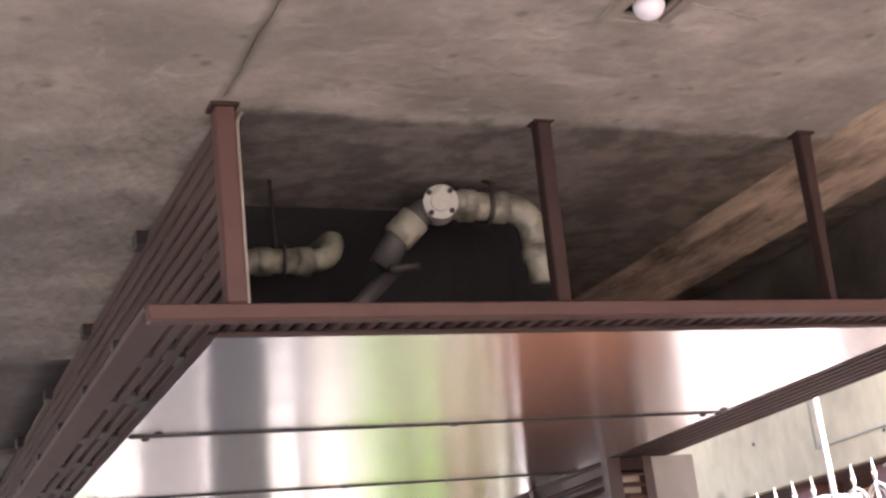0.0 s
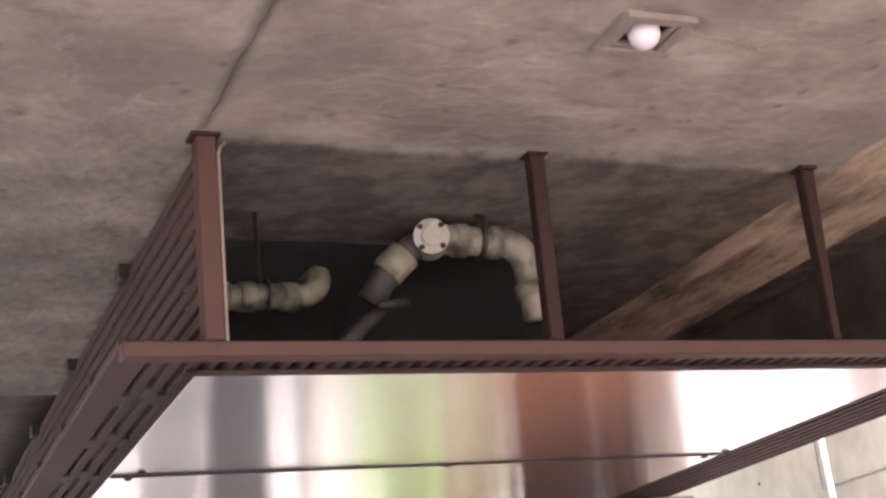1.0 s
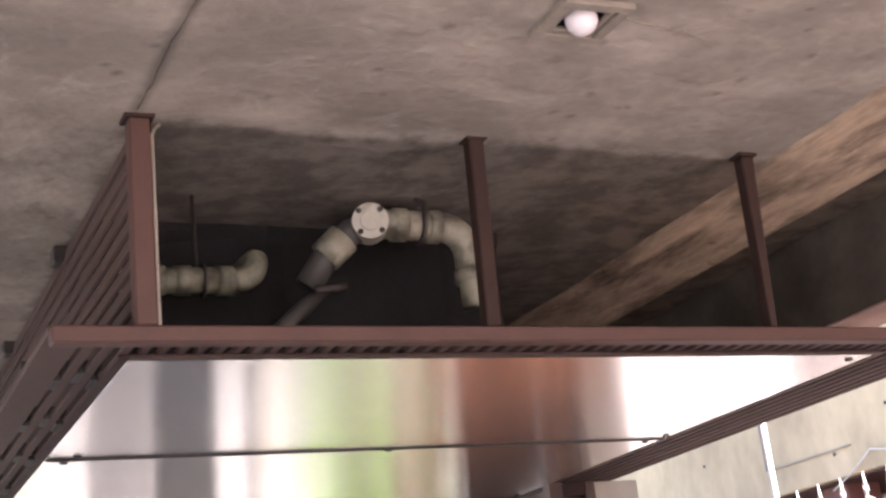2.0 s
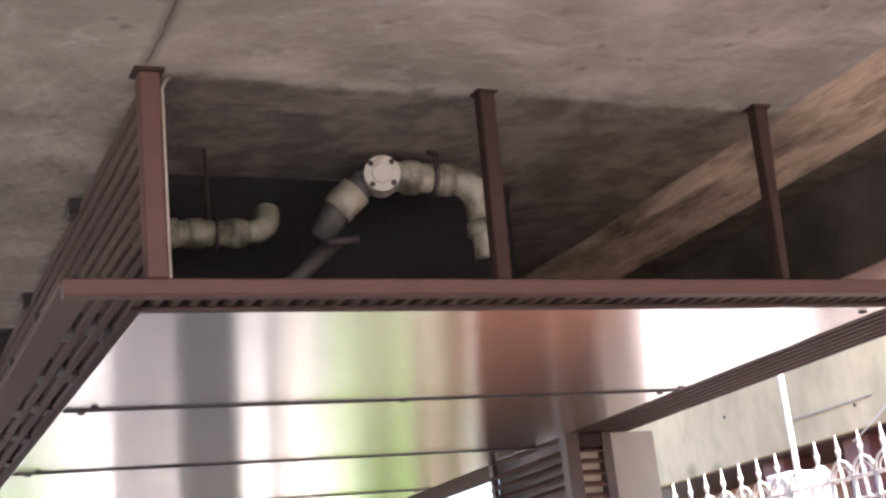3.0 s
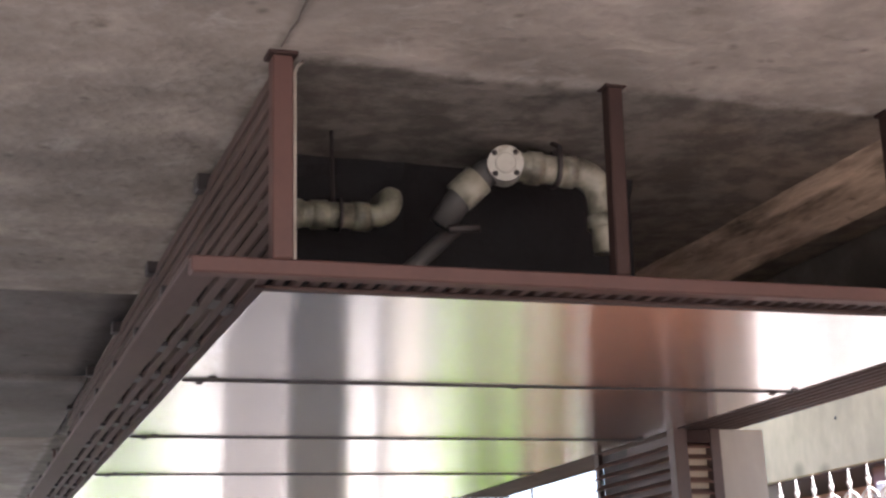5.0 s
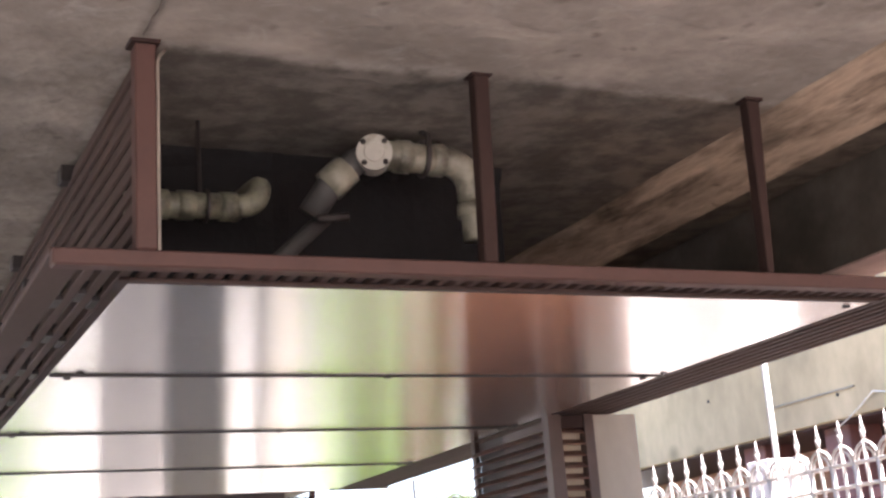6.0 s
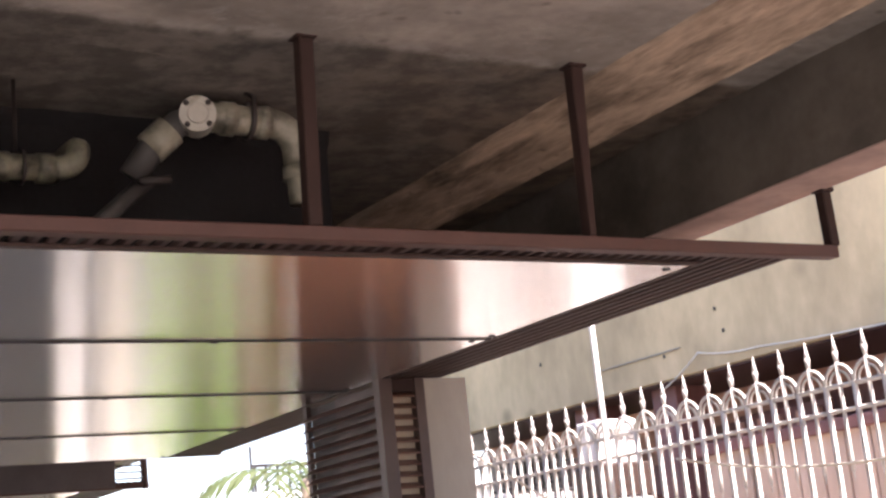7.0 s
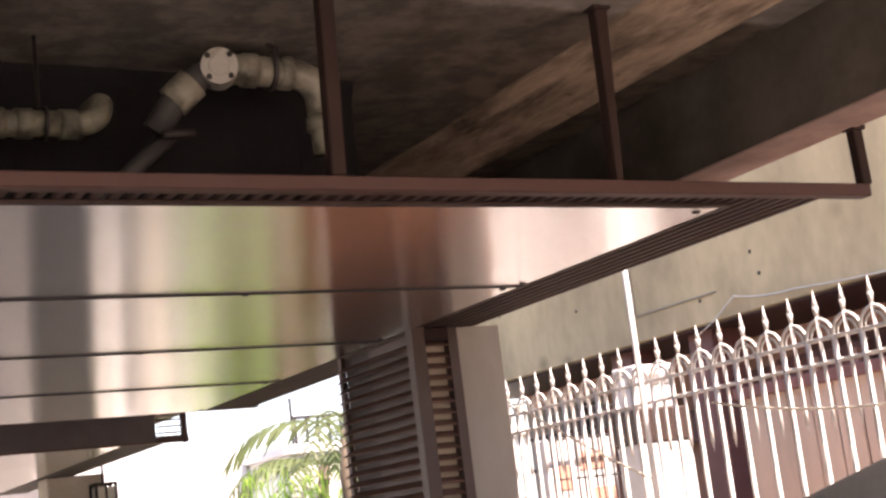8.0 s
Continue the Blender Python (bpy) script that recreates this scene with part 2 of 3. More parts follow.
def let_light_through(m, colour, share):
    """Leaves glow with the sun behind them."""
    n, l = m.node_tree.nodes, m.node_tree.links
    back, mix, out = n.new("ShaderNodeBsdfTranslucent"), n.new("ShaderNodeMixShader"), n["Material Output"]
    back.inputs[0].default_value = (*colour, 1)
    mix.inputs[0].default_value = share
    l.new(n["Principled BSDF"].outputs[0], mix.inputs[1])
    l.new(back.outputs[0], mix.inputs[2])
    l.new(mix.outputs[0], out.inputs[0])


let_light_through(LEAF, (0.28, 0.34, 0.14), 0.4)
let_light_through(BUSH, (0.55, 0.8, 0.16), 0.6)


# ---------- mesh helpers ----------
def mesh_of(name, bm, mat, smooth=False):
    me = bpy.data.meshes.new(name)
    bm.to_mesh(me)
    bm.free()
    if smooth:
        for p in me.polygons:
            p.use_smooth = True
    me.materials.append(mat)
    return me


def part(name, bm, mat, parent=None, label="", smooth=False):
    me = bm if isinstance(bm, bpy.types.Mesh) else mesh_of(name, bm, mat, smooth)
    ob = new(name, me)
    ob.parent = parent
    if label:
        ob["label"] = label
    return ob


def thing(name, label, category, at=(0, 0, 0), group="", kind=""):
    ob = new(name)
    ob.empty_display_size = 0.1
    ob.location = at
    return tagged(ob, label, category, group, kind)


def block(lo, hi, bevel=0.0, bm=None):
    """A box between two corners with worn edges."""
    bm = bm or bmesh.new()
    made = bmesh.ops.create_cube(bm, size=1)["verts"]
    for v in made:
        v.co = Vector([(a + b) / 2 + c * (b - a) for a, b, c in zip(lo, hi, v.co)])
    if bevel:
        edges = {e for v in made for e in v.link_edges}
        bmesh.ops.bevel(bm, geom=list(edges), offset=bevel, segments=1, affect="EDGES")
    return bm


def tube(points, radius, sides=12, bm=None, caps=True, taper=1.0):
    """A round bar along a line of points."""
    bm = bm or bmesh.new()
    pts = [Vector(p) for p in points]
    rings = []
    up = None
    for i, p in enumerate(pts):
        d = (pts[min(i + 1, len(pts) - 1)] - pts[max(i - 1, 0)]).normalized()
        if up is None:
            up = d.orthogonal().normalized()
        up = (up - d * up.dot(d)).normalized()
        side = d.cross(up)
        r = radius * (1 + (taper - 1) * i / max(1, len(pts) - 1))
        rings.append([bm.verts.new(p + r * (math.cos(a) * up + math.sin(a) * side)) for a in (2 * math.pi * k / sides for k in range(sides))])
    for a, b in zip(rings, rings[1:]):
        for k in range(sides):
            bm.faces.new((a[k], a[(k + 1) % sides], b[(k + 1) % sides], b[k]))
    if caps:
        bm.faces.new(rings[0][::-1])
        bm.faces.new(rings[-1])
    return bm


def arc(centre, radius, start, end, u, v, steps=10):
    return [Vector(centre) + radius * (math.cos(a) * Vector(u) + math.sin(a) * Vector(v)) for a in (start + (end - start) * k / steps for k in range(steps + 1))]


def plate(lo, hi, rough, cell, axis=2, seed=0.0):
    """A slab whose big faces are gently uneven."""
    bm = block(lo, hi)
    while max(e.calc_length() for e in bm.edges) > cell:
        longest = [e for e in bm.edges if e.calc_length() > cell]
        bmesh.ops.subdivide_edges(bm, edges=longest, cuts=1, use_grid_fill=True)
    for v in bm.verts:
        v.co[axis] += rough * noise.noise(v.co * 1.7 + Vector((seed, 3.1, 7.7)))
    return bm


def structure(name, bm, mat, label, category):
    return tagged(part(name, bm, mat), label, category, kind="structure")


# ---------- the setting ----------
CEIL, BOX = 2.95, 2.43
structure("ground", block((-300, -300, -0.3), (300, 500, -0.02)), GROUND, "pale sunlit sandy ground around the house", "ground")
structure("garden_bed", block((-7.6, 6.4, -0.021), (5.3, 13.2, -0.004)), SOIL, "unseen garden ground, darkened for the shade that the sheets reflect", "garden bed")
structure("pavement", block((-7.6, -14, -0.02), (4.2, 6.4, -0.005)), PAVING, "sunlit pale cement yard around the porch", "pavement")
structure("pavement_alley", block((4.2, -14, -0.02), (14, 6.4, -0.005)), BRICK_DUST, "sunlit pinkish cement alley beyond the fence", "pavement")
structure("garden_bed_side", block((5.3, 8.2, -0.021), (14, 16, -0.004)), SOIL, "unseen ground beside the alley, darkened to dim the sheets' reflection", "garden bed")
structure("pavement_side", block((5.3, 6.4, -0.02), (14, 8.2, -0.005)), BRICK_DUST, "sunlit pinkish cement alley", "pavement")
structure("floor", block((-3.6, -4.6, -0.02), (2.95, 12.2, 0.0)), FLOOR, "grey cement porch floor under the slab", "floor")


def slab(x0, x1, y0, y1, z, top, cell=0.14, rough=0.006, holes=()):
    """A concrete slab with an uneven underside and, where wanted, a square hole."""
    def lines(a, b, extra):
        n = max(2, round((b - a) / cell))
        out = sorted({a + (b - a) * k / n for k in range(n + 1)} | set(extra))
        return out
    xs = lines(x0, x1, [v for h in holes for v in h[:2]])
    ys = lines(y0, y1, [v for h in holes for v in h[2:]])
    bm = bmesh.new()

    def lift(x, y):
        p = Vector((x, y, 0))
        return rough * (noise.noise(p * 1.6) + 0.5 * noise.noise(p * 5.0))

    grid = [[bm.verts.new((x, y, z + lift(x, y))) for y in ys] for x in xs]
    for a in range(len(xs) - 1):
        for b in range(len(ys) - 1):
            cx, cy = (xs[a] + xs[a + 1]) / 2, (ys[b] + ys[b + 1]) / 2
            if any(h[0] < cx < h[1] and h[2] < cy < h[3] for h in holes):
                continue
            bm.faces.new((grid[a][b], grid[a][b + 1], grid[a + 1][b + 1], grid[a + 1][b]))
    for f in bm.faces:
        f.smooth = True
    edge = [e for e in bm.edges if e.is_boundary]
    for v in bmesh.ops.extrude_edge_only(bm, edges=edge)["geom"]:
        if isinstance(v, bmesh.types.BMVert):
            v.co.z = top
    block((x0, y0, top), (x1, y1, top + 0.03), 0, bm)
    return bm


LAMP = (0.857, -0.674)
# slab runs on unseen past the beam to keep sun off the column
EDGE, WEST = 3.3, -3.2
structure("ceiling", slab(WEST, EDGE, -4.6, 6.2, CEIL, CEIL + 0.13, holes=((LAMP[0] - 0.06, LAMP[0] + 0.06, LAMP[1] - 0.06, LAMP[1] + 0.06), (WEST, 0.03, 2.45, 6.2))), CONCRETE, "stained limewashed concrete slab ceiling, bare and darkened by painted shade above the canopy", "ceiling")
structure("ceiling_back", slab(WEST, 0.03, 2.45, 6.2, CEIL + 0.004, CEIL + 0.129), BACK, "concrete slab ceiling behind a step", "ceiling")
# hidden reach to 3.9 added to shade the far columns
structure("ceiling_far", slab(WEST, 3.9, 6.2, 12.2, CEIL, CEIL + 0.13, 0.4), CONCRETE, "concrete slab over the far canopy", "ceiling")
# one beam in two colours: shade on its side, outdoor light below
structure("beam_east", plate((2.465, -4.6, 2.624), (2.68, 12.2, CEIL + 0.02), 0.004, 0.3, 0), BEAM, "concrete edge beam under the slab, shade in its dark colour", "beam")
structure("beam_soffit", block((2.467, -4.6, 2.617), (2.677, 12.2, 2.6235), 0.002), SOFFIT, "underside of the edge beam, outdoor light in its pink colour", "beam")
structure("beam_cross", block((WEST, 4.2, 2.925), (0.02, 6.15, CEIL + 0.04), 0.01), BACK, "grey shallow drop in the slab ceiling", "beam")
# wall out of sight, kept grey so less light reaches the left ceiling
structure("wall_west", block((-7.9, -8, 0), (-7.6, 12, 3.6)), BACK, "unseen grey wall added to cut light from the west", "wall")


def crack(points, width, seed):
    """A ragged open joint in the slab, edged with a raised lip."""
    rng = random.Random(seed)
    bm = bmesh.new()
    rows = []
    for k, (x, y) in enumerate(points):
        w = width * rng.uniform(0.4, 1.2)
        d = rng.uniform(-0.003, 0.003)
        rows.append([bm.verts.new((x + d + o * w, y, CEIL - 0.008 + h)) for o, h in ((-1, 0.006), (-0.4, 0.0), (0.4, 0.002), (1, 0.006))])
    for a, b in zip(rows, rows[1:]):
        for k in range(3):
            bm.faces.new((a[k], a[k + 1], b[k + 1], b[k]))
    return bm


structure("joint", crack([(0.013 + 0.003 * math.sin(k * 0.7), -0.06 - 0.05 * k) for k in range(40)], 0.001, 3), BEAM, "dark ragged construction joint in the ceiling", "joint")


def haunch():
    """The rough strip of board-marked concrete where slab and beam meet."""
    bm = bmesh.new()
    steps = 60
    rows = []
    for i in range(steps + 1):
        y = -4.5 + 10.6 * i / steps
        row = []
        for k, (x, z) in enumerate(((1.86, 2.965), (1.88, 2.944), (1.99, 2.930), (2.12, 2.915), (2.21, 2.900), (2.25, 2.93), (2.26, 2.965))):
            w = 0.012 * noise.noise(Vector((y * 1.3, k * 2.0, 0.3)))
            row.append(bm.verts.new((x + w * (k > 0), y, z + 0.5 * w * (0 < k < 5))))
        rows.append(row)
    for a, b in zip(rows, rows[1:]):
        for k in range(6):
            bm.faces.new((a[k], a[k + 1], b[k + 1], b[k]))
    bmesh.ops.recalc_face_normals(bm, faces=bm.faces)
    return bm


structure("trim", haunch(), ROUGH, "rough strip of board-marked concrete along the slab, light in its pale gold", "concrete strip")


# ---------- hung canopy ----------
def canopy(y0, y1, x0, x1, posts, group):
    """A brown steel frame hung from the slab: bars below, sheets under the bars, louvres at the side."""
    root = thing("hung_canopy", "brown steel frame hung under concrete slab, lined with aluminium sheets", "canopy", (x0, y0, BOX), group)

    def here(name, bm, mat, label="", parent=None, smooth=False):
        bm.transform(Matrix.Translation((-x0, -y0, -BOX)))
        return part(name, bm, mat, parent or root, label, smooth)

    here("front_beam", block((x0, y0 - 0.025, BOX - 0.033), (x1, y0 + 0.025, BOX + 0.006), 0.004), BROWN, "reddish brown square tube")
    here("back_beam", block((x0, y1 - 0.05, BOX + 0.002), (x1, y1, BOX + 0.04), 0.004), BROWN)
    for k, (x, w, top, foot, foot_w) in enumerate(posts):
        bm = block((x - w / 2, y0 - w / 2, BOX + 0.007), (x + w / 2, y0 + w / 2, top - 0.008), 0.004)
        for v in bm.verts:  # the posts lean a little and some narrow towards the foot
            if v.co.z < BOX + 0.1:
                v.co.x = x + foot + (v.co.x - x) * foot_w
        p = here("post", bm, DULL if k else BROWN, "brown post, shade darkening its colour" if k else "")
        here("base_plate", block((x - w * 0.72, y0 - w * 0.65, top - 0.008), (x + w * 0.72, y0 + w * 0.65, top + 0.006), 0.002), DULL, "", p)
    return root, here


front, add = canopy(0.0, 5.25, -0.19, 2.69, ((0.027, 0.05, CEIL, -0.007, 1.0), (0.907, 0.042, CEIL, -0.016, 0.95), (1.765, 0.042, CEIL, -0.018, 0.55), (2.684, 0.038, 2.62, 0.004, 1.0)), "")
add("outer_plank", block((-0.19, 0.026, BOX + 0.002), (-0.105, 5.2, BOX + 0.02), 0.003), BLADE, "wide flat dusty plank")
PITCH = 0.046
bar = block((-0.0135, 0.03, BOX + 0.004), (0.0135, 5.195, BOX + 0.022), 0.003)
bar.transform(Matrix.Translation((0.19, 0, -BOX)))
bar_mesh = mesh_of("bar", bar, BLADE)
dark_bar = block((-0.0115, 0.03, BOX + 0.004), (0.0115, 5.195, BOX + 0.019), 0.003)
dark_bar.transform(Matrix.Translation((0.19, 0, -BOX)))
dark_bar_mesh = mesh_of("bar", dark_bar, BAR)
x = -0.075
while x < 2.68:
    b = part("bar", bar_mesh if x < 0.04 else dark_bar_mesh, BLADE, front)
    b.location = (x, 0, 0)
    x += PITCH
for y in (0.5, 1.0, 1.5, 2.0, 2.5, 3.0, 3.5, 4.0, 4.5, 5.0):
    add("cross_rail", block((-0.18, y - 0.02, BOX + 0.024), (2.68, y + 0.02, BOX + 0.06), 0.003), DARK)
# dark blocks stand in for the shaded notches between the bars
for y in (0.5, 1.0, 1.5, 2.0, 2.5, 3.0, 3.5, 4.0, 4.5, 5.0):
    for k in range(3):
        xg = -0.098 + PITCH * k
        add("clip", block((xg - 0.010, y - 0.05 - 0.07 * (k % 2), BOX + 0.0005), (xg + 0.010, y + 0.045 - 0.07 * (k % 2), BOX + 0.012), 0.001), DARK, "dark clip between bars")
# side louvres with their uprights
louvre = bmesh.new()
block((-0.005, 0.03, -0.022), (0.005, 5.2, 0.022), 0.001, louvre)
louvre.transform(Matrix.Rotation(radians(12), 4, "Y"))
louvre_mesh = mesh_of("side_louvre", louvre, BLADE)
for k in range(10):
    b = part("side_louvre", louvre_mesh, BLADE, front)
    b.location = (0.19 + 0.026, 0, 0.053 + 0.0485 * k)
for y in (0.96, 1.97, 2.97, 3.97, 4.97):
    add("upright", block((0.026, y - 0.03, BOX + 0.03), (0.06, y + 0.03, CEIL - 0.002), 0.002), DARK)
    add("ceiling_cleat", block((-0.01, y - 0.035, CEIL - 0.045), (0.07, y + 0.035, CEIL + 0.004), 0.004), DARK, "dark rusty cleat")
add("conduit", tube(((0.0495, -0.016, BOX + 0.008), (0.0565, -0.016, CEIL - 0.05), (0.064, -0.01, CEIL - 0.03), (0.082, 0.01, CEIL - 0.008)), 0.0042, 8), FIXTURE, "thin dull white conduit", smooth=True)
SEAMS = (0.245, 1.445, 2.695, 3.935, 5.17)
for a, b in zip(SEAMS, SEAMS[1:]):
    s = add("sheet", block((0.035, a + 0.007, BOX - 0.003), (2.315, b - 0.007, BOX + 0.001), 0.0008), ALU, "shiny rolled aluminium sheet")
    for sx_, sy_ in ((0.125, b - 0.045), (2.285, b - 0.055), (0.1, a + 0.05), (2.26, a + 0.055), (1.2, a + 0.03)):
        if a > 0.3 or sy_ > 1.0 or sx_ > 2.0:
            add("screw", block((sx_ - 0.013, sy_ - 0.009, BOX - 0.009), (sx_ + 0.013, sy_ + 0.009, BOX - 0.002), 0.003), DARK, "", s)

add("front_trim", block((0.03, 0.215, BOX - 0.006), (2.32, 0.244, BOX + 0.0035), 0.002), BLADE)
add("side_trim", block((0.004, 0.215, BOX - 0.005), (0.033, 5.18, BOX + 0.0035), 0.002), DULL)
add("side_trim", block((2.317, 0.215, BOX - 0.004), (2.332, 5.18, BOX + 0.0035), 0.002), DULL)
for y in SEAMS[1:4]:
    add("joint_strip", block((0.035, y - 0.006, BOX - 0.010), (2.315, y + 0.006, BOX + 0.003), 0.002), DARK, "dark joint strip")

# the far canopy
far, add = canopy(6.85, 11.9, 0.05, 2.78, ((0.1, 0.05, CEIL, 0, 1.0), (2.755, 0.04, CEIL, 0, 1.0)), "")
add("fascia_board", block((0.539, 6.80, BOX - 0.02), (2.53, 6.824, BOX + 0.36), 0.003), MAUVE, "dark front board")
for k in range(8):
    add("side_louvre", block((2.54, 6.81, BOX + 0.03 + 0.045 * k), (2.74, 6.822, BOX + 0.042 + 0.045 * k), 0.001), BLADE)
add("corner_post", block((2.735, 6.80, BOX - 0.04), (2.765, 6.85, BOX + 0.4), 0.003), BROWN)
for k in range(4):
    add("slotted_plank", block((0.06 + 0.12 * k, 6.80, BOX - 0.02), (0.178 + 0.12 * k, 6.824, BOX + 0.36), 0.003), MAUVE_PALE, "pale dusty plank")
for k in range(8):
    xk = 2.42 + PITCH * k
    add("bar", block((xk - 0.016, 6.88, BOX + 0.004), (xk + 0.016, 11.85, BOX + 0.022), 0.002), BLADE)
for k in range(4):
    add("sheet", block((0.2, 7.05 + 1.22 * k, BOX - 0.003), (2.4, 8.25 + 1.22 * k, BOX + 0.001), 0.0008), ALU)


# ---------- pipes above the canopy ----------
def pipes():
    py = 0.44
    r = 0.043
    left = thing("drain_pipe", "grimy ivory plastic drain pipe with bend, hung from slab", "pipe", (0.2, py, 2.7), "drain pipes under the slab")
    right = thing("drain_pipe", "grimy ivory plastic drain bend with round access cap", "pipe", (0.78, py, 2.87), "drain pipes under the slab")

    def on(root, name, bm, mat, label="", parent=None, smooth=True):
        bm.transform(Matrix.Translation(-root.location))
        return part(name, bm, mat, parent or root, label, smooth)

    rl = 0.035
    on(left, "straight_pipe", tube(((0.07, py, 2.688), (0.36, py, 2.696)), rl, 18), PVC_OLD)
    on(left, "bend", tube([(0.355, py, 2.696)] + arc((0.383, py, 2.75), 0.053, -math.pi / 2, 0.0, (1, 0, 0), (0, 0.1, 1)) + [(0.438, py + 0.02, 2.757), (0.438, py + 0.08, 2.763), (0.438, py + 0.27, 2.765)], rl - 0.003, 18), PVC_OLD)
    for cx in (0.16, 0.23, 0.345):
        on(left, "coupling", tube(((cx - 0.022, py, 2.690 + 0.01 * cx), (cx + 0.022, py, 2.691 + 0.01 * cx)), rl + 0.005, 18), PVC_OLD)
    on(left, "hanger", tube([(0.285, py + 0.05, 2.955), (0.285, py + 0.05, 2.74)] + arc((0.285, py, 2.694), rl + 0.007, 0.2 * math.pi, 2.4 * math.pi, (0, 1, 0), (0, 0, 1), 18), 0.0055, 6), DARK, "dark strap hanger")
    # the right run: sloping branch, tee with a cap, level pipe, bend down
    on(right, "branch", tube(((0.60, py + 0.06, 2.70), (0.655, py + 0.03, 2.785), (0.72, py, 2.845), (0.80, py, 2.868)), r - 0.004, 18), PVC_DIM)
    on(right, "sleeve", tube(((0.645, py + 0.03, 2.775), (0.70, py + 0.008, 2.828)), r + 0.005, 18), PVC)
    on(right, "level_pipe", tube(((0.77, py, 2.872), (0.99, py, 2.866)), r, 18), PVC)
    on(right, "bend", tube([(0.985, py, 2.866)] + arc((0.995, py, 2.786), 0.08, math.pi / 2, 0, (1, 0, 0), (0, 0, 1)) + [(1.077, py, 2.74)], r, 18), PVC)
    on(right, "drop_pipe", tube(((1.077, py, 2.745), (1.08, py, 2.63)), r - 0.004, 18), PVC)
    for a, b in (((0.845, py, 2.870), (0.885, py, 2.869)), ((0.955, py, 2.867), (0.99, py, 2.866)), ((1.077, py, 2.70), (1.078, py, 2.735))):
        on(right, "coupling", tube((a, b), r + 0.006, 18), PVC)
    rim, hub = Vector((0.75, py - 0.075, 2.852)), Vector((0.778, py + 0.01, 2.862))
    cd = (rim - hub).normalized()
    cap_bm = tube((hub, rim - cd * 0.008, rim - cd * 0.006, rim), 0.051, 24)
    tube((rim - cd * 0.001, rim + cd * 0.005), 0.03, 20, cap_bm, True, 0.9)
    cap = on(right, "access_cap", cap_bm, CAP, "white round access cap", None, False)
    u = cd.cross(Vector((0, 0, 1))).normalized()
    v = u.cross(cd)
    for k in range(4):
        a = math.pi / 4 + k * math.pi / 2
        c = rim + 0.042 * (math.cos(a) * u + math.sin(a) * v)
        on(right, "lug", tube((c - cd * 0.004, c + cd * 0.003), 0.0085, 6), DARK, "", cap)
    on(right, "hanger", tube([(0.93, py, 2.95), (0.93, py - 0.05, 2.92)] + arc((0.93, py, 2.868), r + 0.006, math.pi, 2.6 * math.pi, (0, 1, 0), (0, 0, 1), 14), 0.008, 6), DARK, "dark strap hanger")
    on(right, "stub", tube(((1.035, py + 0.06, 2.895), (1.075, py + 0.06, 2.893)), 0.012, 12), CAP, "small white pipe stub")
    on(right, "clamp_band", tube(((0.60, py, 2.672), (0.69, py, 2.682)), 0.012, 8), DARK, "dark clamp band")
    waste = thing("waste_pipe", "thin grey pipe slanting into the dark, shade in its colour", "pipe", (0.6, 0.6, 2.6))
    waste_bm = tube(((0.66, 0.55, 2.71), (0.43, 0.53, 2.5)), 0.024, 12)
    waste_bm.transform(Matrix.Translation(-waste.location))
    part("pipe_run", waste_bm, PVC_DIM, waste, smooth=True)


pipes()


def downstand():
    """A near-black sheet added for the shade behind the pipes, with a ragged upper seam."""
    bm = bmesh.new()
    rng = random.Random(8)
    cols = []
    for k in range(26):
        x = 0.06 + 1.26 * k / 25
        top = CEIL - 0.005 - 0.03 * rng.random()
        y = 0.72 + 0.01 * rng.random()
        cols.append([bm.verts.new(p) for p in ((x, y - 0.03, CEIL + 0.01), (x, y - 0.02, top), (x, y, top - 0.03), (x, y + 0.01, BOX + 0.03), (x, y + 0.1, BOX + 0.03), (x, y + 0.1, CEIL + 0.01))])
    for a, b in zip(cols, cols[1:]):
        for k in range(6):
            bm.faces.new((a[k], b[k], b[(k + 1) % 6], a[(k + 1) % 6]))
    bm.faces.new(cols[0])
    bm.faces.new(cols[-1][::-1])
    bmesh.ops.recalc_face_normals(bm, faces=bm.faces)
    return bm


# the dark of the void as a colour
VOID_SHADE = material("void_shade_black", (0.008, 0.008, 0.009), 0.75, 0, 0.4, 5, 40, 0.4)
structure("downstand", downstand(), VOID_SHADE, "near-black sheet added for the shaded void behind the pipes", "downstand")


# ---------- recessed light ----------
def downlight():
    cx, cy = LAMP
    root = thing("recessed_light", "square ivory recessed light with a bare white bulb", "ceiling light", (cx, cy, CEIL))

    def on(name, bm, mat, label="", smooth=False):
        return part(name, bm, mat, root, label, smooth)

    for name, a, b, z0, z1 in (("frame", 0.088, 0.062, -0.014, 0.004), ("inner_frame", 0.058, 0.046, -0.008, 0.004)):
        bm = bmesh.new()
        for lo, hi in (((-a, -a, z0), (a, -b, z1)), ((-a, b, z0), (a, a, z1)), ((-a, -b, z0), (-b, b, z1)), ((b, -b, z0), (a, b, z1))):
            block(lo, hi, 0.002, bm)
        on(name, bm, FIXTURE)
    cup = block((-0.0595, -0.0595, -0.004), (0.0595, 0.0595, 0.1))
    bmesh.ops.delete(cup, geom=[f for f in cup.faces if f.normal.z < -0.5], context="FACES")
    on("housing", cup, DARK, "dark housing")
    bulb = bmesh.new()
    bmesh.ops.create_uvsphere(bulb, u_segments=24, v_segments=14, radius=0.037)
    for v in bulb.verts:
        v.co.z = v.co.z * (1.15 if v.co.z > 0 else 0.98) - 0.004
    on("bulb", bulb, BULB, "frosted white bulb", True)


downlight()


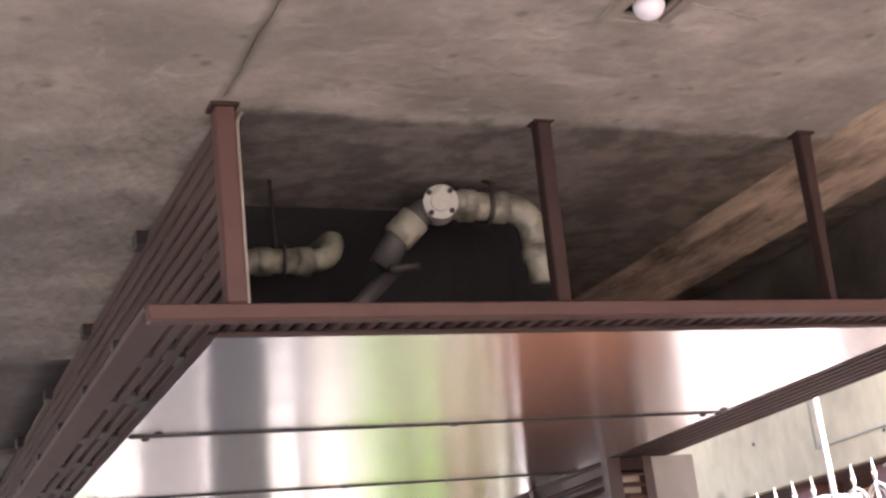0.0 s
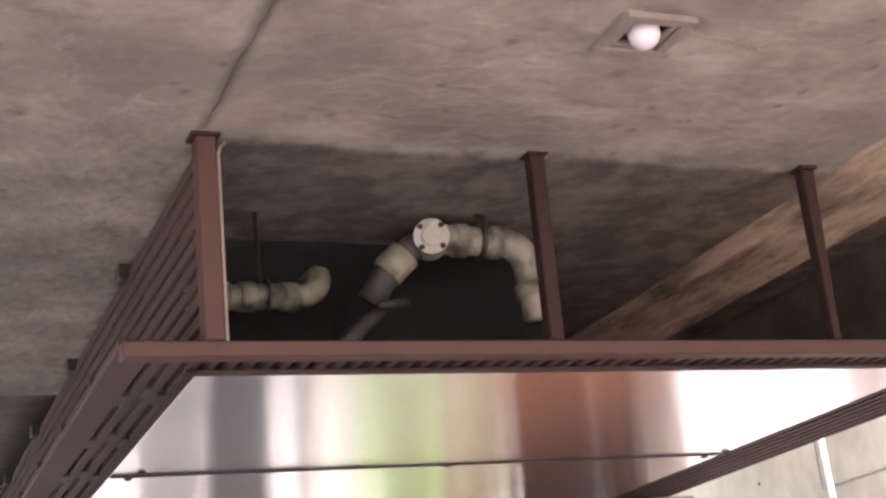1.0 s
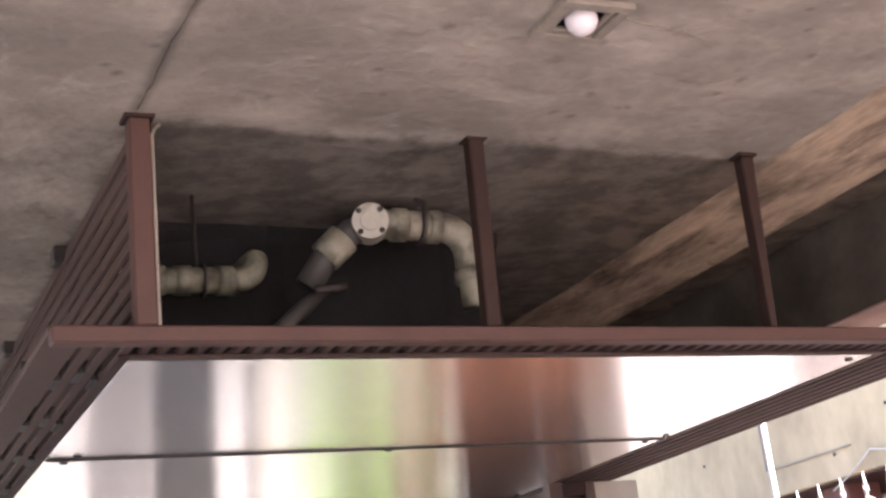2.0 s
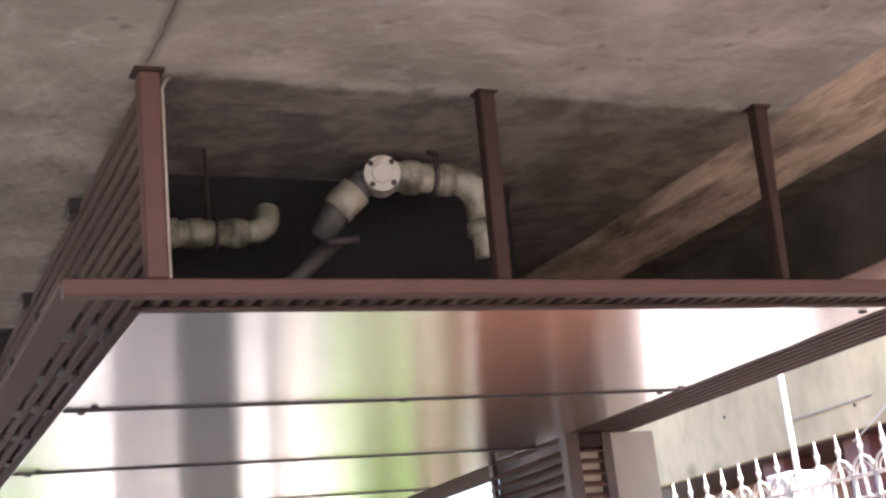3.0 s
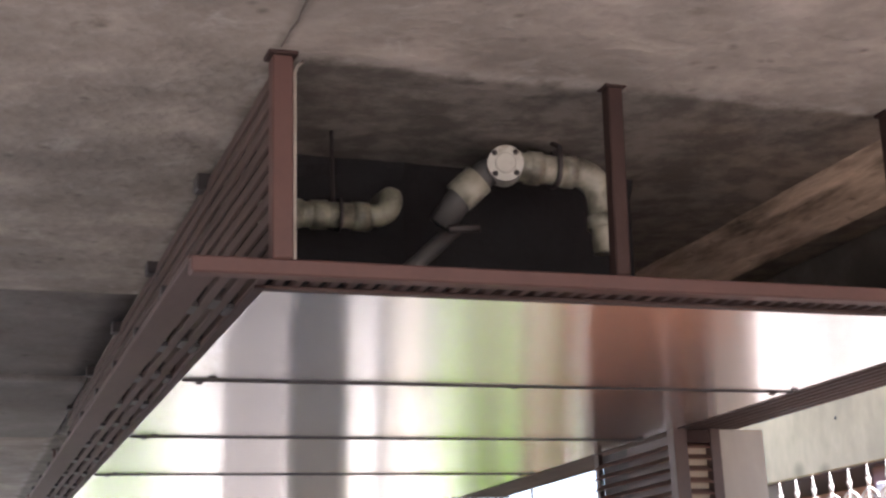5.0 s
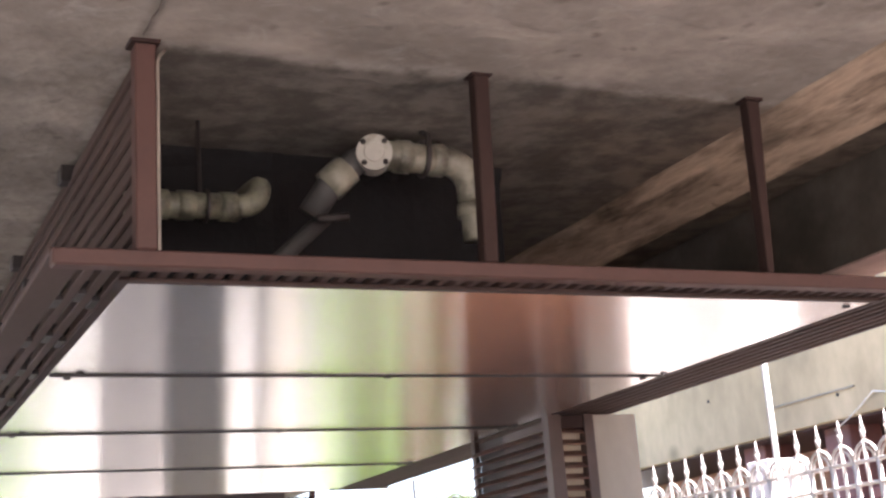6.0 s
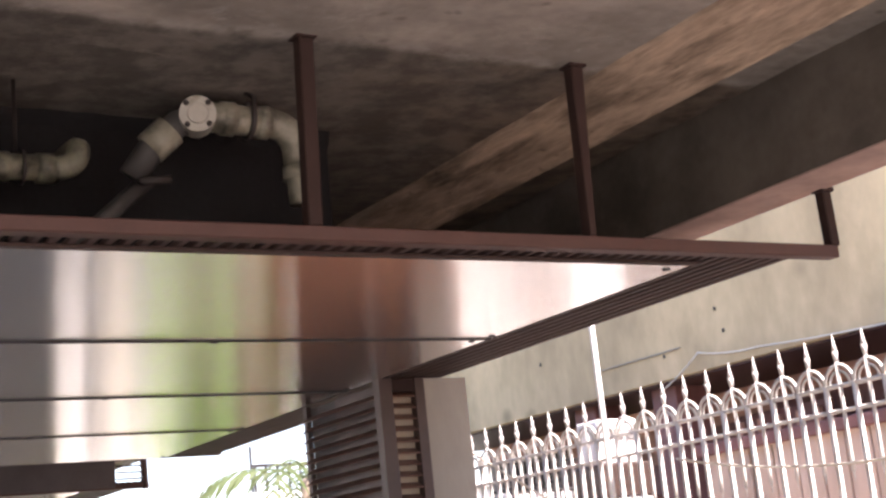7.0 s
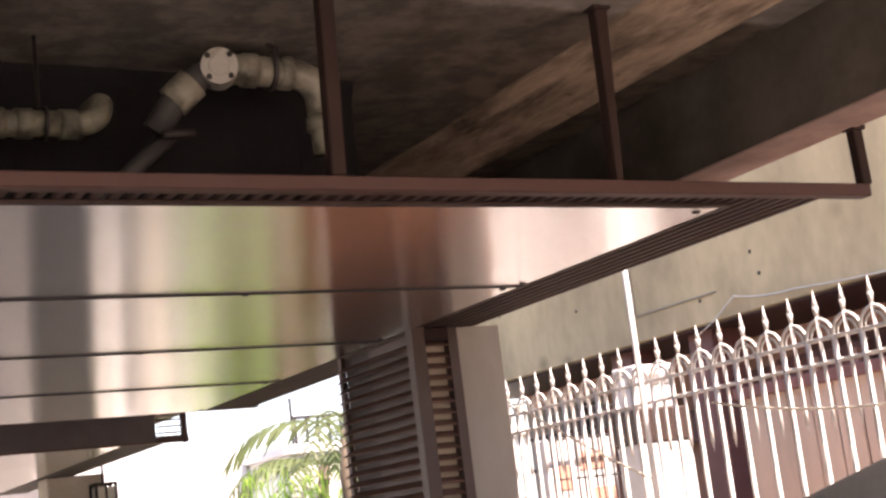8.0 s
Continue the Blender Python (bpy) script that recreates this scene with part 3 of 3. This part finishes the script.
# ---------- column with louvred casing ----------
tagged(part("column", plate((2.54, 2.41, 0.0), (2.773, 2.75, BOX + 0.002), 0.002, 0.4, 1), WHITE_COL), "off-white painted concrete column with scuffs", "column", kind="structure")
casing = thing("louvred_casing", "dark brown louvred casing beside the white column", "louvre casing", (2.3, 2.4, 0))


def on_casing(name, lo, hi, mat=BLADE, label="", tilt=None):
    bm = block(lo, hi, 0.002)
    if tilt:
        c = Vector([(a + b) / 2 for a, b in zip(lo, hi)])
        bm.transform(Matrix.Translation(c) @ Matrix.Rotation(radians(tilt[0]), 4, tilt[1]) @ Matrix.Translation(-c))
    bm.transform(Matrix.Translation(-casing.location))
    return part(name, bm, mat, casing, label)


for lo, hi in (((2.30, 2.36, 0), (2.365, 2.42, BOX)), ((2.485, 2.37, 0), (2.533, 2.42, BOX)), ((2.34, 3.2, 0), (2.365, 3.24, BOX))):
    on_casing("stile", lo, hi, STILE)
on_casing("top_rail", (2.366, 2.375, BOX - 0.06), (2.484, 2.41, BOX - 0.005), DULL)
on_casing("lining", (2.37, 2.425, 0), (2.53, 2.44, BOX - 0.01), LINING, "tan board behind the louvres")
# unseen boards added low on the casing to turn the sheets' reflection copper
PANEL = material("terracotta_painted_board", (0.78, 0.3, 0.14), 0.6, 0, 0.2, 4, 40, 0.15)
on_casing("lower_panel", (2.296, 2.335, 0), (2.77, 2.357, 1.65), PANEL, "unseen terracotta board added to give the sheets a copper reflection")
on_casing("lower_panel", (2.28, 2.358, 0), (2.298, 3.26, 1.65), PANEL, "unseen terracotta board added to give the sheets a copper reflection")
for k in range(15):
    z = 1.66 + 0.05 * k
    on_casing("slat", (2.367, 2.391, z - 0.028), (2.483, 2.397, z + 0.028), CASING, "", (-62, "X"))
for k in range(15):
    z = 1.66 + 0.05 * k
    on_casing("slat", (2.326, 2.425, z - 0.03), (2.331, 3.2, z + 0.03), CASING, "", (60, "Y"))
on_casing("back_panel", (2.361, 2.445, 0), (2.369, 2.93, BOX - 0.01), STILE)
# dark panel paints the shade of the open gap here
on_casing("back_panel", (2.364, 2.93, 0), (2.372, 3.2, BOX - 0.01), DARK, "dark panel put in for the shaded gap behind the louvres")


# ---------- white fence ----------
FX, FP = 3.7, 0.16
fence = thing("fence", "white painted iron fence with spear tips and rings", "fence", (FX, 0, 0))


def shared(name, bm, mat, smooth=True):
    return mesh_of(name, bm, mat, smooth)


spear = tube(((0, 0, 1.80), (0, 0, 1.86), (0, 0, 2.245)), 0.009, 6)
tube(((0, 0, 1.86), (0, 0, 1.80), (0, 0, 1.76)), 0.009, 6, spear, True, 0.1)
tube(((0, 0, 2.24), (0, 0, 2.265), (0, 0, 2.285)), 0.009, 6, spear, True, 1.6)
tube(((0, 0, 2.285), (0, 0, 2.31), (0, 0, 2.355)), 0.014, 6, spear, True, 0.1)
spear_mesh = shared("spear", spear, FENCE)
picket_mesh = shared("picket", tube(((0, 0, 0.06), (0, 0, 1.2), (0, 0, 2.15)), 0.0135, 6), FENCE)
ring = tube(arc((0, 0, 2.15), 0.08, 0, math.pi, (0, 1, 0), (0, 0, 1), 10), 0.008, 6)
tube(arc((0, 0, 2.15), 0.055, 0, math.pi, (0, 1, 0), (0, 0, 1), 10), 0.006, 6, ring)
ring_mesh = shared("arch", ring, FENCE)
y = -1.6
while y < 5.0:
    for name, me, off in (("spear", spear_mesh, FP / 2), ("picket", picket_mesh, 0), ("arch", ring_mesh, FP / 2)):
        o = part(name, me, FENCE, fence)
        o.location = (0, y + off, 0)
    y += FP
for z, r in ((2.145, 0.010), (2.045, 0.009), (1.10, 0.010), (0.2, 0.010)):
    part("rail", tube(((0, -1.7, z), (0, 5.1, z)), r, 6), FENCE, fence)
tagged(part("pole", tube(((3.64, 2.566, 0), (3.64, 2.566, 3.7)), 0.015, 12), FENCE, None, "", True), "tall white painted steel pole by the fence", "pole")
structure("plinth", block((3.6, -1.8, -0.05), (3.8, 5.3, 0.08), 0.01), GREY_STONE, "low cement plinth under the fence", "plinth")

# sloping parapet
ramp = bmesh.new()
prof = ((-1.2, 2.0), (0.44, 1.61), (3.6, 0.85), (3.6, 0.0), (-1.2, 0.0))
va = [ramp.verts.new((3.0, a, b)) for a, b in prof]
vb = [ramp.verts.new((3.14, a, b)) for a, b in prof]
ramp.faces.new(va)
ramp.faces.new(vb[::-1])
for k in range(5):
    ramp.faces.new((va[k], vb[k], vb[(k + 1) % 5], va[(k + 1) % 5]))
bmesh.ops.recalc_face_normals(ramp, faces=ramp.faces)
bmesh.ops.bevel(ramp, geom=list(ramp.edges), offset=0.012, segments=2, affect="EDGES")
structure("parapet", ramp, GREY_STONE, "sloping grey cement parapet beside the steps", "parapet")


# added out of sight to carry the orange reflection past the column
structure("side_wall", block((2.8, 3.64, -0.03), (3.58, 3.76, 1.66), 0.012), TERRA, "unseen low terracotta wall added to redden the sheets' reflection", "wall")


# ---------- neighbour's house ----------
house = thing("neighbour_house", "beige rendered house with overhanging upper floor and maroon openings", "house", (6.0, 4.0, 0))


def on_house(name, lo, hi, mat, label="", bevel=0.01, parent=None):
    bm = block(lo, hi, bevel)
    bm.transform(Matrix.Translation(-house.location))
    return part(name, bm, mat, parent or house, label)


on_house("upper_wall", (6.0, -6, 2.77), (12, 9.2, 4.7), HOUSE_BEIGE, "stained beige render")
on_house("lower_wall", (7.0, -6, 0), (12, 9.0, 2.77), TERRA, "terracotta washed wall")
on_house("soffit", (6.02, -6, 2.752), (7.0, 9.1, 2.768), BROWN, "dark maroon soffit")
on_house("roof", (5.8, -6.3, 4.7), (12.2, 9.5, 4.82), GREY_STONE)
for a, b, z0, z1 in ((5.0, 6.2, 0.2, 2.5), (2.6, 3.6, 0.9, 2.6), (3.75, 4.9, 0.2, 2.62), (-0.5, 1.2, 0.6, 2.6)):
    w = on_house("window", (6.96, a, z0), (7.02, b, z1), MAROON, "maroon shutter")
    on_house("pane", (6.94, a + 0.12, z0 + 0.1), (6.965, b - 0.12, (z0 + z1) / 2), WALL, "", 0.004, w)
door = on_house("white_door", (6.9, 6.55, 0.05), (6.955, 7.3, 2.45), FENCE, "white door panel")
for k in range(3):
    on_house("vent_slot", (6.89, 6.68 + 0.2 * k, 2.15), (6.902, 6.8 + 0.2 * k, 2.27), DARK, "", 0.003, door)
grille = on_house("grille_window", (6.93, 7.6, 1.2), (6.97, 8.9, 2.6), WALL, "white framed grille window")
for k in range(9):
    on_house("grille_bar", (6.9, 7.7 + 0.13 * k, 1.25), (6.925, 7.72 + 0.13 * k, 2.55), DARK, "", 0.003, grille)
for z in (1.6, 2.0, 2.3):
    on_house("grille_bar", (6.895, 7.65, z), (6.9, 8.85, z + 0.03), DARK, "", 0.002, grille)
on_house("lintel", (6.86, 5.75, 2.02), (6.895, 7.6, 2.28), MAROON, "maroon lintel band")
for y_ in (6.15, 5.15):
    on_house("pillar", (6.15, y_ - 0.14, 0), (6.45, y_ + 0.14, 2.77), MAROON, "maroon painted pillar")
for a, b, z0, z1 in ((5.35, 5.85, 0.7, 1.95), (4.2, 4.55, 0.5, 1.85)):
    on_house("white_panel", (6.6, a, z0), (6.63, b, z1), WHITEWASH, "white sheet panel")
gate = on_house("side_gate", (6.7, 4.05, 0.05), (6.75, 5.0, 2.5), MAROON, "dark maroon gate")
for k in range(5):
    on_house("gate_bar", (6.66, 4.12 + 0.2 * k, 0.1), (6.695, 4.16 + 0.2 * k, 2.45), TERRA, "", 0.004, gate)
for a, b, z0, z1 in ((6.4, 6.5, 0.3, 2.0), (3.3, 3.55, 0.4, 1.7), (2.2, 2.5, 0.5, 2.2)):
    on_house("white_panel", (6.6, a, z0), (6.63, b, z1), WHITEWASH, "white sheet panel")
low_wall = on_house("low_wall", (4.55, 4.95, -0.01), (5.12, 5.07, 2.06), WHITEWASH, "sunlit whitewashed yard wall")
for a, b, z0, z1 in ((4.6, 4.76, 1.72, 1.88), (4.82, 5.06, 1.84, 1.96), (4.9, 5.1, 1.6, 1.72)):
    on_house("faded_patch", (a, 4.943, z0), (b, 4.9495, z1), TERRA, "", 0.002, low_wall)
dark_grille = on_house("dark_grille", (4.53, 4.84, 2.04), (5.14, 4.86, 2.06), DARK, "black iron grille", 0.004)
for k in range(13):
    on_house("grille_bar", (4.54 + 0.048 * k, 4.846, -0.01), (4.548 + 0.048 * k, 4.854, 2.26), DARK, "", 0.002, dark_grille)
for z in (1.5, 1.78, 2.24):
    on_house("grille_rail", (4.53, 4.839, z), (5.14, 4.845, z + 0.012), DARK, "", 0.001, dark_grille)
# two thin strips trace the L-shaped outline of a wall patch
on_house("conduit", (5.985, 5.665, 2.98), (5.998, 5.68, 3.34), LINING)
on_house("conduit", (5.985, 4.7, 2.967), (5.998, 5.68, 2.979), LINING)
# small dark blocks for rust spots on the render
spots = random.Random(21)
for k in range(16):
    sy_, sz_ = spots.uniform(0.5, 8.0), spots.uniform(2.85, 4.2)
    on_house("wall_plug", (5.99, sy_ - 0.013, sz_ - 0.013), (5.998, sy_ + 0.013, sz_ + 0.013), DARK, "", 0.004)

boards = thing("board_fence", "pinkish tan upright boards with a maroon top rail", "board fence", (5.5, 2.5, 0))
board_mesh = mesh_of("board", block((-0.012, -0.093, 0.0), (0.012, 0.093, 2.14), 0.004), BOARD)
for k in range(26):
    o = part("board", board_mesh, BOARD, boards)
    o.location = (0.004 * ((k * 7) % 3), -3.6 + 0.2 * k, 0.01)
rail_bm = block((-0.05, -3.75, 2.14), (0.04, 1.55, 2.215), 0.006)
part("rail", rail_bm, MAROON, boards, "maroon top rail")
part("backing", block((0.03, -3.7, 0), (0.045, 1.5, 2.1)), MAROON, boards)


def meter_cabinet():
    """White cabinet in the yard: panel below, maroon band, vented box on top."""
    root = thing("meter_cabinet", "white painted yard cabinet with maroon band and vented top box", "cabinet", (4.6, 3.8, 0))

    def on(name, lo, hi, mat, label="", bevel=0.008, parent=None):
        bm = block(lo, hi, bevel)
        bm.transform(Matrix.Translation(-root.location))
        return part(name, bm, mat, parent or root, label)

    on("body", (4.43, 3.7, -0.01), (4.8, 3.95, 1.91), WHITEWASH)
    on("band", (4.42, 3.69, 1.91), (4.81, 3.96, 2.11), STILE, "dark maroon band")
    top = on("vented_box", (4.45, 3.71, 2.11), (4.74, 3.93, 2.37), WHITEWASH, "white vented box")
    for k in range(3):
        on("vent_slot", (4.49 + 0.085 * k, 3.7, 2.25), (4.54 + 0.085 * k, 3.709, 2.31), GREY_STONE, "", 0.002, top)


meter_cabinet()


# ---------- cables ----------
def cable(a, b, sag, r=0.006):
    pts = []
    for k in range(15):
        f = k / 14
        p = Vector(a).lerp(Vector(b), f)
        p.z -= sag * 4 * f * (1 - f)
        pts.append(p)
    tagged(part("cable", tube(pts, r, 6), CABLE, None, "", True), "pale slack cable strung along the fence", "cable", "cables by the fence")


cable((3.682, 4.25, 2.42), (3.682, 2.6, 1.66), 0.03, 0.006)
cable((3.682, 2.1, 1.98), (3.682, 0.6, 1.83), 0.05, 0.006)
cable((5.975, 4.95, 2.7), (5.975, 4.5, 2.901), 0.015, 0.006)
cable((5.975, 4.5, 2.901), (5.975, 3.9, 2.83), 0.02, 0.006)
cable((5.975, 3.9, 2.83), (5.975, 1.2, 2.78), 0.05, 0.006)


# ---------- plants ----------
def frond(length, droop, rng):
    bm = bmesh.new()
    rib = []
    for k in range(15):
        f = k / 14
        rib.append(Vector((length * f * (1 - 0.25 * f), 0, 0.45 * length * f - droop * length * f * f)))
    tube(rib, 0.012, 5, bm, True, 0.2)
    for k in range(2, 15):
        p = rib[k]
        d = (rib[k] - rib[k - 1]).normalized()
        size = 0.42 * math.sin(math.pi * (0.12 + 0.8 * k / 14)) * length / 1.5
        for s in (-1, 1):
            tip = p + d * size * 0.55 + Vector((0, s * size * 0.7, -size * (0.45 + 0.3 * rng.random())))
            mid = (p + tip) / 2 + Vector((0, 0, size * 0.12))
            w = d * 0.022
            vs = [bm.verts.new(q) for q in (p - w, mid - w * 1.3, tip, mid + w * 1.3, p + w)]
            bm.faces.new(vs)
    return bm


def palm(x, y, h, n, seed):
    rng = random.Random(seed)
    root = thing("palm_tree", "small palm with drooping green fronds", "palm", (x, y, 0), "palms beyond the fence")
    part("trunk", tube([(0.1 * math.sin(k), 0.05 * k / 6, h * k / 6) for k in range(7)], 0.1, 10, None, True, 0.7), BARK, root, "", True)
    for k in range(n):
        f = part("frond", frond(1.3 + 0.5 * rng.random(), 0.5 + 0.3 * rng.random(), rng), LEAF, root)
        f.location = (0, 0.05, h)
        f.rotation_euler = (0, 0, 2 * math.pi * k / n + rng.random() * 0.4)


palm(5.25, 9.3, 2.6, 5, 4)
palm(6.6, 13.0, 2.5, 12, 9)


REDDISH = material("brick_red_wash", (0.36, 0.15, 0.105), 0.85, 0, 0.25, 1.5, 15, 0.2)
CLAY = material("beige_plaster", (0.6, 0.54, 0.46), 0.9, 0, 0.2, 3, 30, 0.2)


def bush(x, y, rx, ry, h, count, seed):
    rng = random.Random(seed)
    root = thing("garden_bush", "leafy green garden bush in sun", "bush", (x, y, 0), "bushes beyond the porch")
    bm = bmesh.new()
    for k in range(9):
        a = rng.random() * 6.28
        tube(((0, 0, 0), (0.3 * rx * math.cos(a), 0.3 * ry * math.sin(a), 0.5 * h), (0.7 * rx * math.cos(a), 0.7 * ry * math.sin(a), 0.9 * h * rng.uniform(0.7, 1))), 0.025, 5, bm, True, 0.3)
    part("stems", bm, BARK, root)
    verts, faces = [], []
    for k in range(count):
        a, q, f = rng.random() * 6.28, math.sqrt(rng.random()), rng.random()
        wide = (0.55 + 0.6 * math.sin(math.pi * min(1, f + 0.15))) * (0.8 + 0.35 * math.sin(3 * a + seed))
        c = Vector((rx * q * wide * math.cos(a), ry * q * wide * math.sin(a), h * (0.06 + 0.94 * f)))
        turn = Euler((rng.uniform(-1, 1), rng.uniform(-1, 1), rng.random() * 6.28)).to_matrix()
        s = rng.uniform(0.05, 0.11)
        base = len(verts)
        for p in ((-s, 0, 0), (0, -0.4 * s, 0.1 * s), (s, 0, -0.15 * s), (0, 0.4 * s, 0.1 * s)):
            verts.append(c + turn @ Vector(p))
        faces.append((base, base + 1, base + 2, base + 3))
    me = bpy.data.meshes.new("leaves")
    me.from_pydata(verts, [], faces)
    me.materials.append(BUSH)
    tagged(part("leaves", me, BUSH, root), kind="stuff")


bush(4.02, 10.1, 0.28, 0.5, 1.2, 4500, 1)
bush(4.3, 10.4, 0.28, 0.5, 1.5, 4500, 2)
bush(4.6, 10.3, 0.17, 0.4, 1.95, 3000, 5)
bush(1.5, 14.8, 0.6, 0.8, 1.2, 1800, 3)
for name, lo, hi, mat, label in (
    ("gate_pillar", (3.36, 9.9, -0.03), (3.72, 10.2, 1.6), CLAY, "stub of a beige plastered gate pillar"),
    ("gate_pillar", (4.9, 9.9, -0.03), (5.15, 10.2, 1.75), REDDISH, "brick-red gate pillar in sun"),
    ("gate_pillar", (5.24, 10.0, -0.03), (5.42, 10.2, 1.7), REDDISH, "narrow brick-red gate pillar"),
):
    bm = block(lo, hi, 0.01)
    block((lo[0] - 0.02, lo[1] - 0.03, hi[2]), (hi[0] + 0.02, hi[1] + 0.03, hi[2] + 0.06), 0.01, bm)
    tagged(part(name, bm, mat), label, "pillar", "gate pillars")


def reeds(x, y, rx, ry, count, seed):
    """A clump of thin upright canes with narrow leaves."""
    rng = random.Random(seed)
    root = thing("cane_clump", "sunlit yellow-green canes with narrow leaves", "canes", (x, y, 0), "bushes beyond the porch")
    bm = bmesh.new()
    for k in range(count):
        a, q = rng.random() * 6.28, math.sqrt(rng.random())
        px, py, h = rx * q * math.cos(a), ry * q * math.sin(a), rng.uniform(1.7, 2.45)
        lx, ly = rng.uniform(-0.16, 0.16), rng.uniform(-0.1, 0.1)
        tube(((px, py, 0), (px + lx * 0.3, py + ly * 0.3, h * 0.5), (px + lx, py + ly, h)), 0.014, 5, bm, True, 0.4)
        for i in range(5):
            f = rng.uniform(0.55, 1.0)
            p, d = Vector((px + lx * f, py + ly * f, h * f)), rng.random() * 6.28
            out = Vector((math.cos(d), math.sin(d), 0))
            side, n_ = Vector((-out.y, out.x, 0)) * 0.015, rng.uniform(0.14, 0.3)
            vs = [bm.verts.new(v) for v in (p, p + out * n_ * 0.5 + side + Vector((0, 0, 0.07)), p + out * n_ - Vector((0, 0, 0.05)), p + out * n_ * 0.5 - side + Vector((0, 0, 0.07)))]
            bm.faces.new(vs)
    tagged(part("cane_growth", bm, BUSH, root), kind="stuff")


reeds(5.05, 10.9, 0.3, 0.3, 26, 3)
reeds(5.7, 11.2, 0.4, 0.3, 34, 6)


def hanging_lantern(x, y, base):
    """A square lantern with white panes on a rod under the slab."""
    root = thing("hanging_lantern", "dark framed lantern with white panes hung from the slab", "lantern", (x, y, base))
    part("rod", tube(((0, 0, 1.12), (0, 0, 1.75)), 0.012, 10), DARK, root, "", True)
    part("pane_box", block((-0.085, -0.085, 0.79), (0.085, 0.085, 1.09), 0.004), FENCE, root, "white panes")
    for sx_ in (-1, 1):
        for sy_ in (-1, 1):
            part("corner_bar", block((sx_ * 0.09 - 0.012, sy_ * 0.09 - 0.012, 0.76), (sx_ * 0.09 + 0.012, sy_ * 0.09 + 0.012, 1.12), 0.002), DARK, root)
    for z in (0.755, 0.93, 1.11):
        part("cross_bar", block((-0.1, -0.1, z), (0.1, 0.1, z + 0.02), 0.003), DARK, root)
    part("centre_bar", block((-0.01, -0.094, 0.77), (0.01, -0.086, 1.11), 0.001), DARK, root)


hanging_lantern(2.96, 9.8, 1.205)
structure("column_far", block((2.5, 9.95, 0), (3.02, 10.3, BOX + 0.002), 0.012), CLAY, "beige plastered column under the far canopy", "column")
# grey of a shaded pier as a colour, for its stripe in the sheets
PIER = material("mauve_grey_plaster", (0.17, 0.16, 0.155), 0.9, 0, 0.15, 2, 20, 0.2)
structure("stripe_panel", block((2.93, 15.56, -0.05), (3.75, 15.597, 3.0), 0.004), PIER, "mauve-grey panel added for a shaded stripe in the sheets' reflection", "wall")

# kerb added out of sight so the near sheet reflects less brightness
structure("reflection_kerb", block((-1.0, 9.45, -0.02), (3.7, 9.62, 0.6), 0.012), BACK, "unseen low kerb added to darken the near sheet's reflection", "planter edge")
# backdrop added to whiten what the far sheets reflect
structure("boundary_wall", block((-7.9, 15.6, -0.05), (6.55, 15.8, 3.0), 0.01), WHITEWASH, "sunlit white wall added to brighten the far sheets' reflection", "wall")

# thin strand standing in for a scratch by the lamp
wire = tube([(0.955 + 0.055 * k, -0.70 + 0.012 * k + 0.006 * math.sin(k * 2.0), CEIL - 0.003) for k in range(5)], 0.002, 6)
tagged(part("ceiling_wire", wire, FIXTURE, None, "", True), "short thin streak on the ceiling by the lamp", "wire")

# distant house with a roof rail
distant = thing("distant_house", "whitewashed low house with a dark roof rail", "house", (8.5, 16.0, 0))


def on_distant(name, lo, hi, mat, label="", bevel=0.01):
    bm = block(lo, hi, bevel)
    bm.transform(Matrix.Translation(-distant.location))
    return part(name, bm, mat, distant, label)


on_distant("wall", (6.6, 14.2, -0.02), (12.0, 19.0, 2.75), WHITEWASH)
on_distant("roof", (6.5, 14.1, 2.75), (12.1, 19.1, 2.87), WHITEWASH)
for k in range(12):
    on_distant("rail_post", (6.72 + 0.16 * k, 14.2, 2.87), (6.75 + 0.16 * k, 14.23, 3.2), DARK, "", 0.002)
on_distant("rail", (6.68, 14.19, 3.2), (8.55, 14.24, 3.24), DARK, "dark roof rail", 0.002)
on_distant("aerial", (6.76, 14.4, 2.87), (6.79, 14.43, 3.5), DARK, "", 0.002)
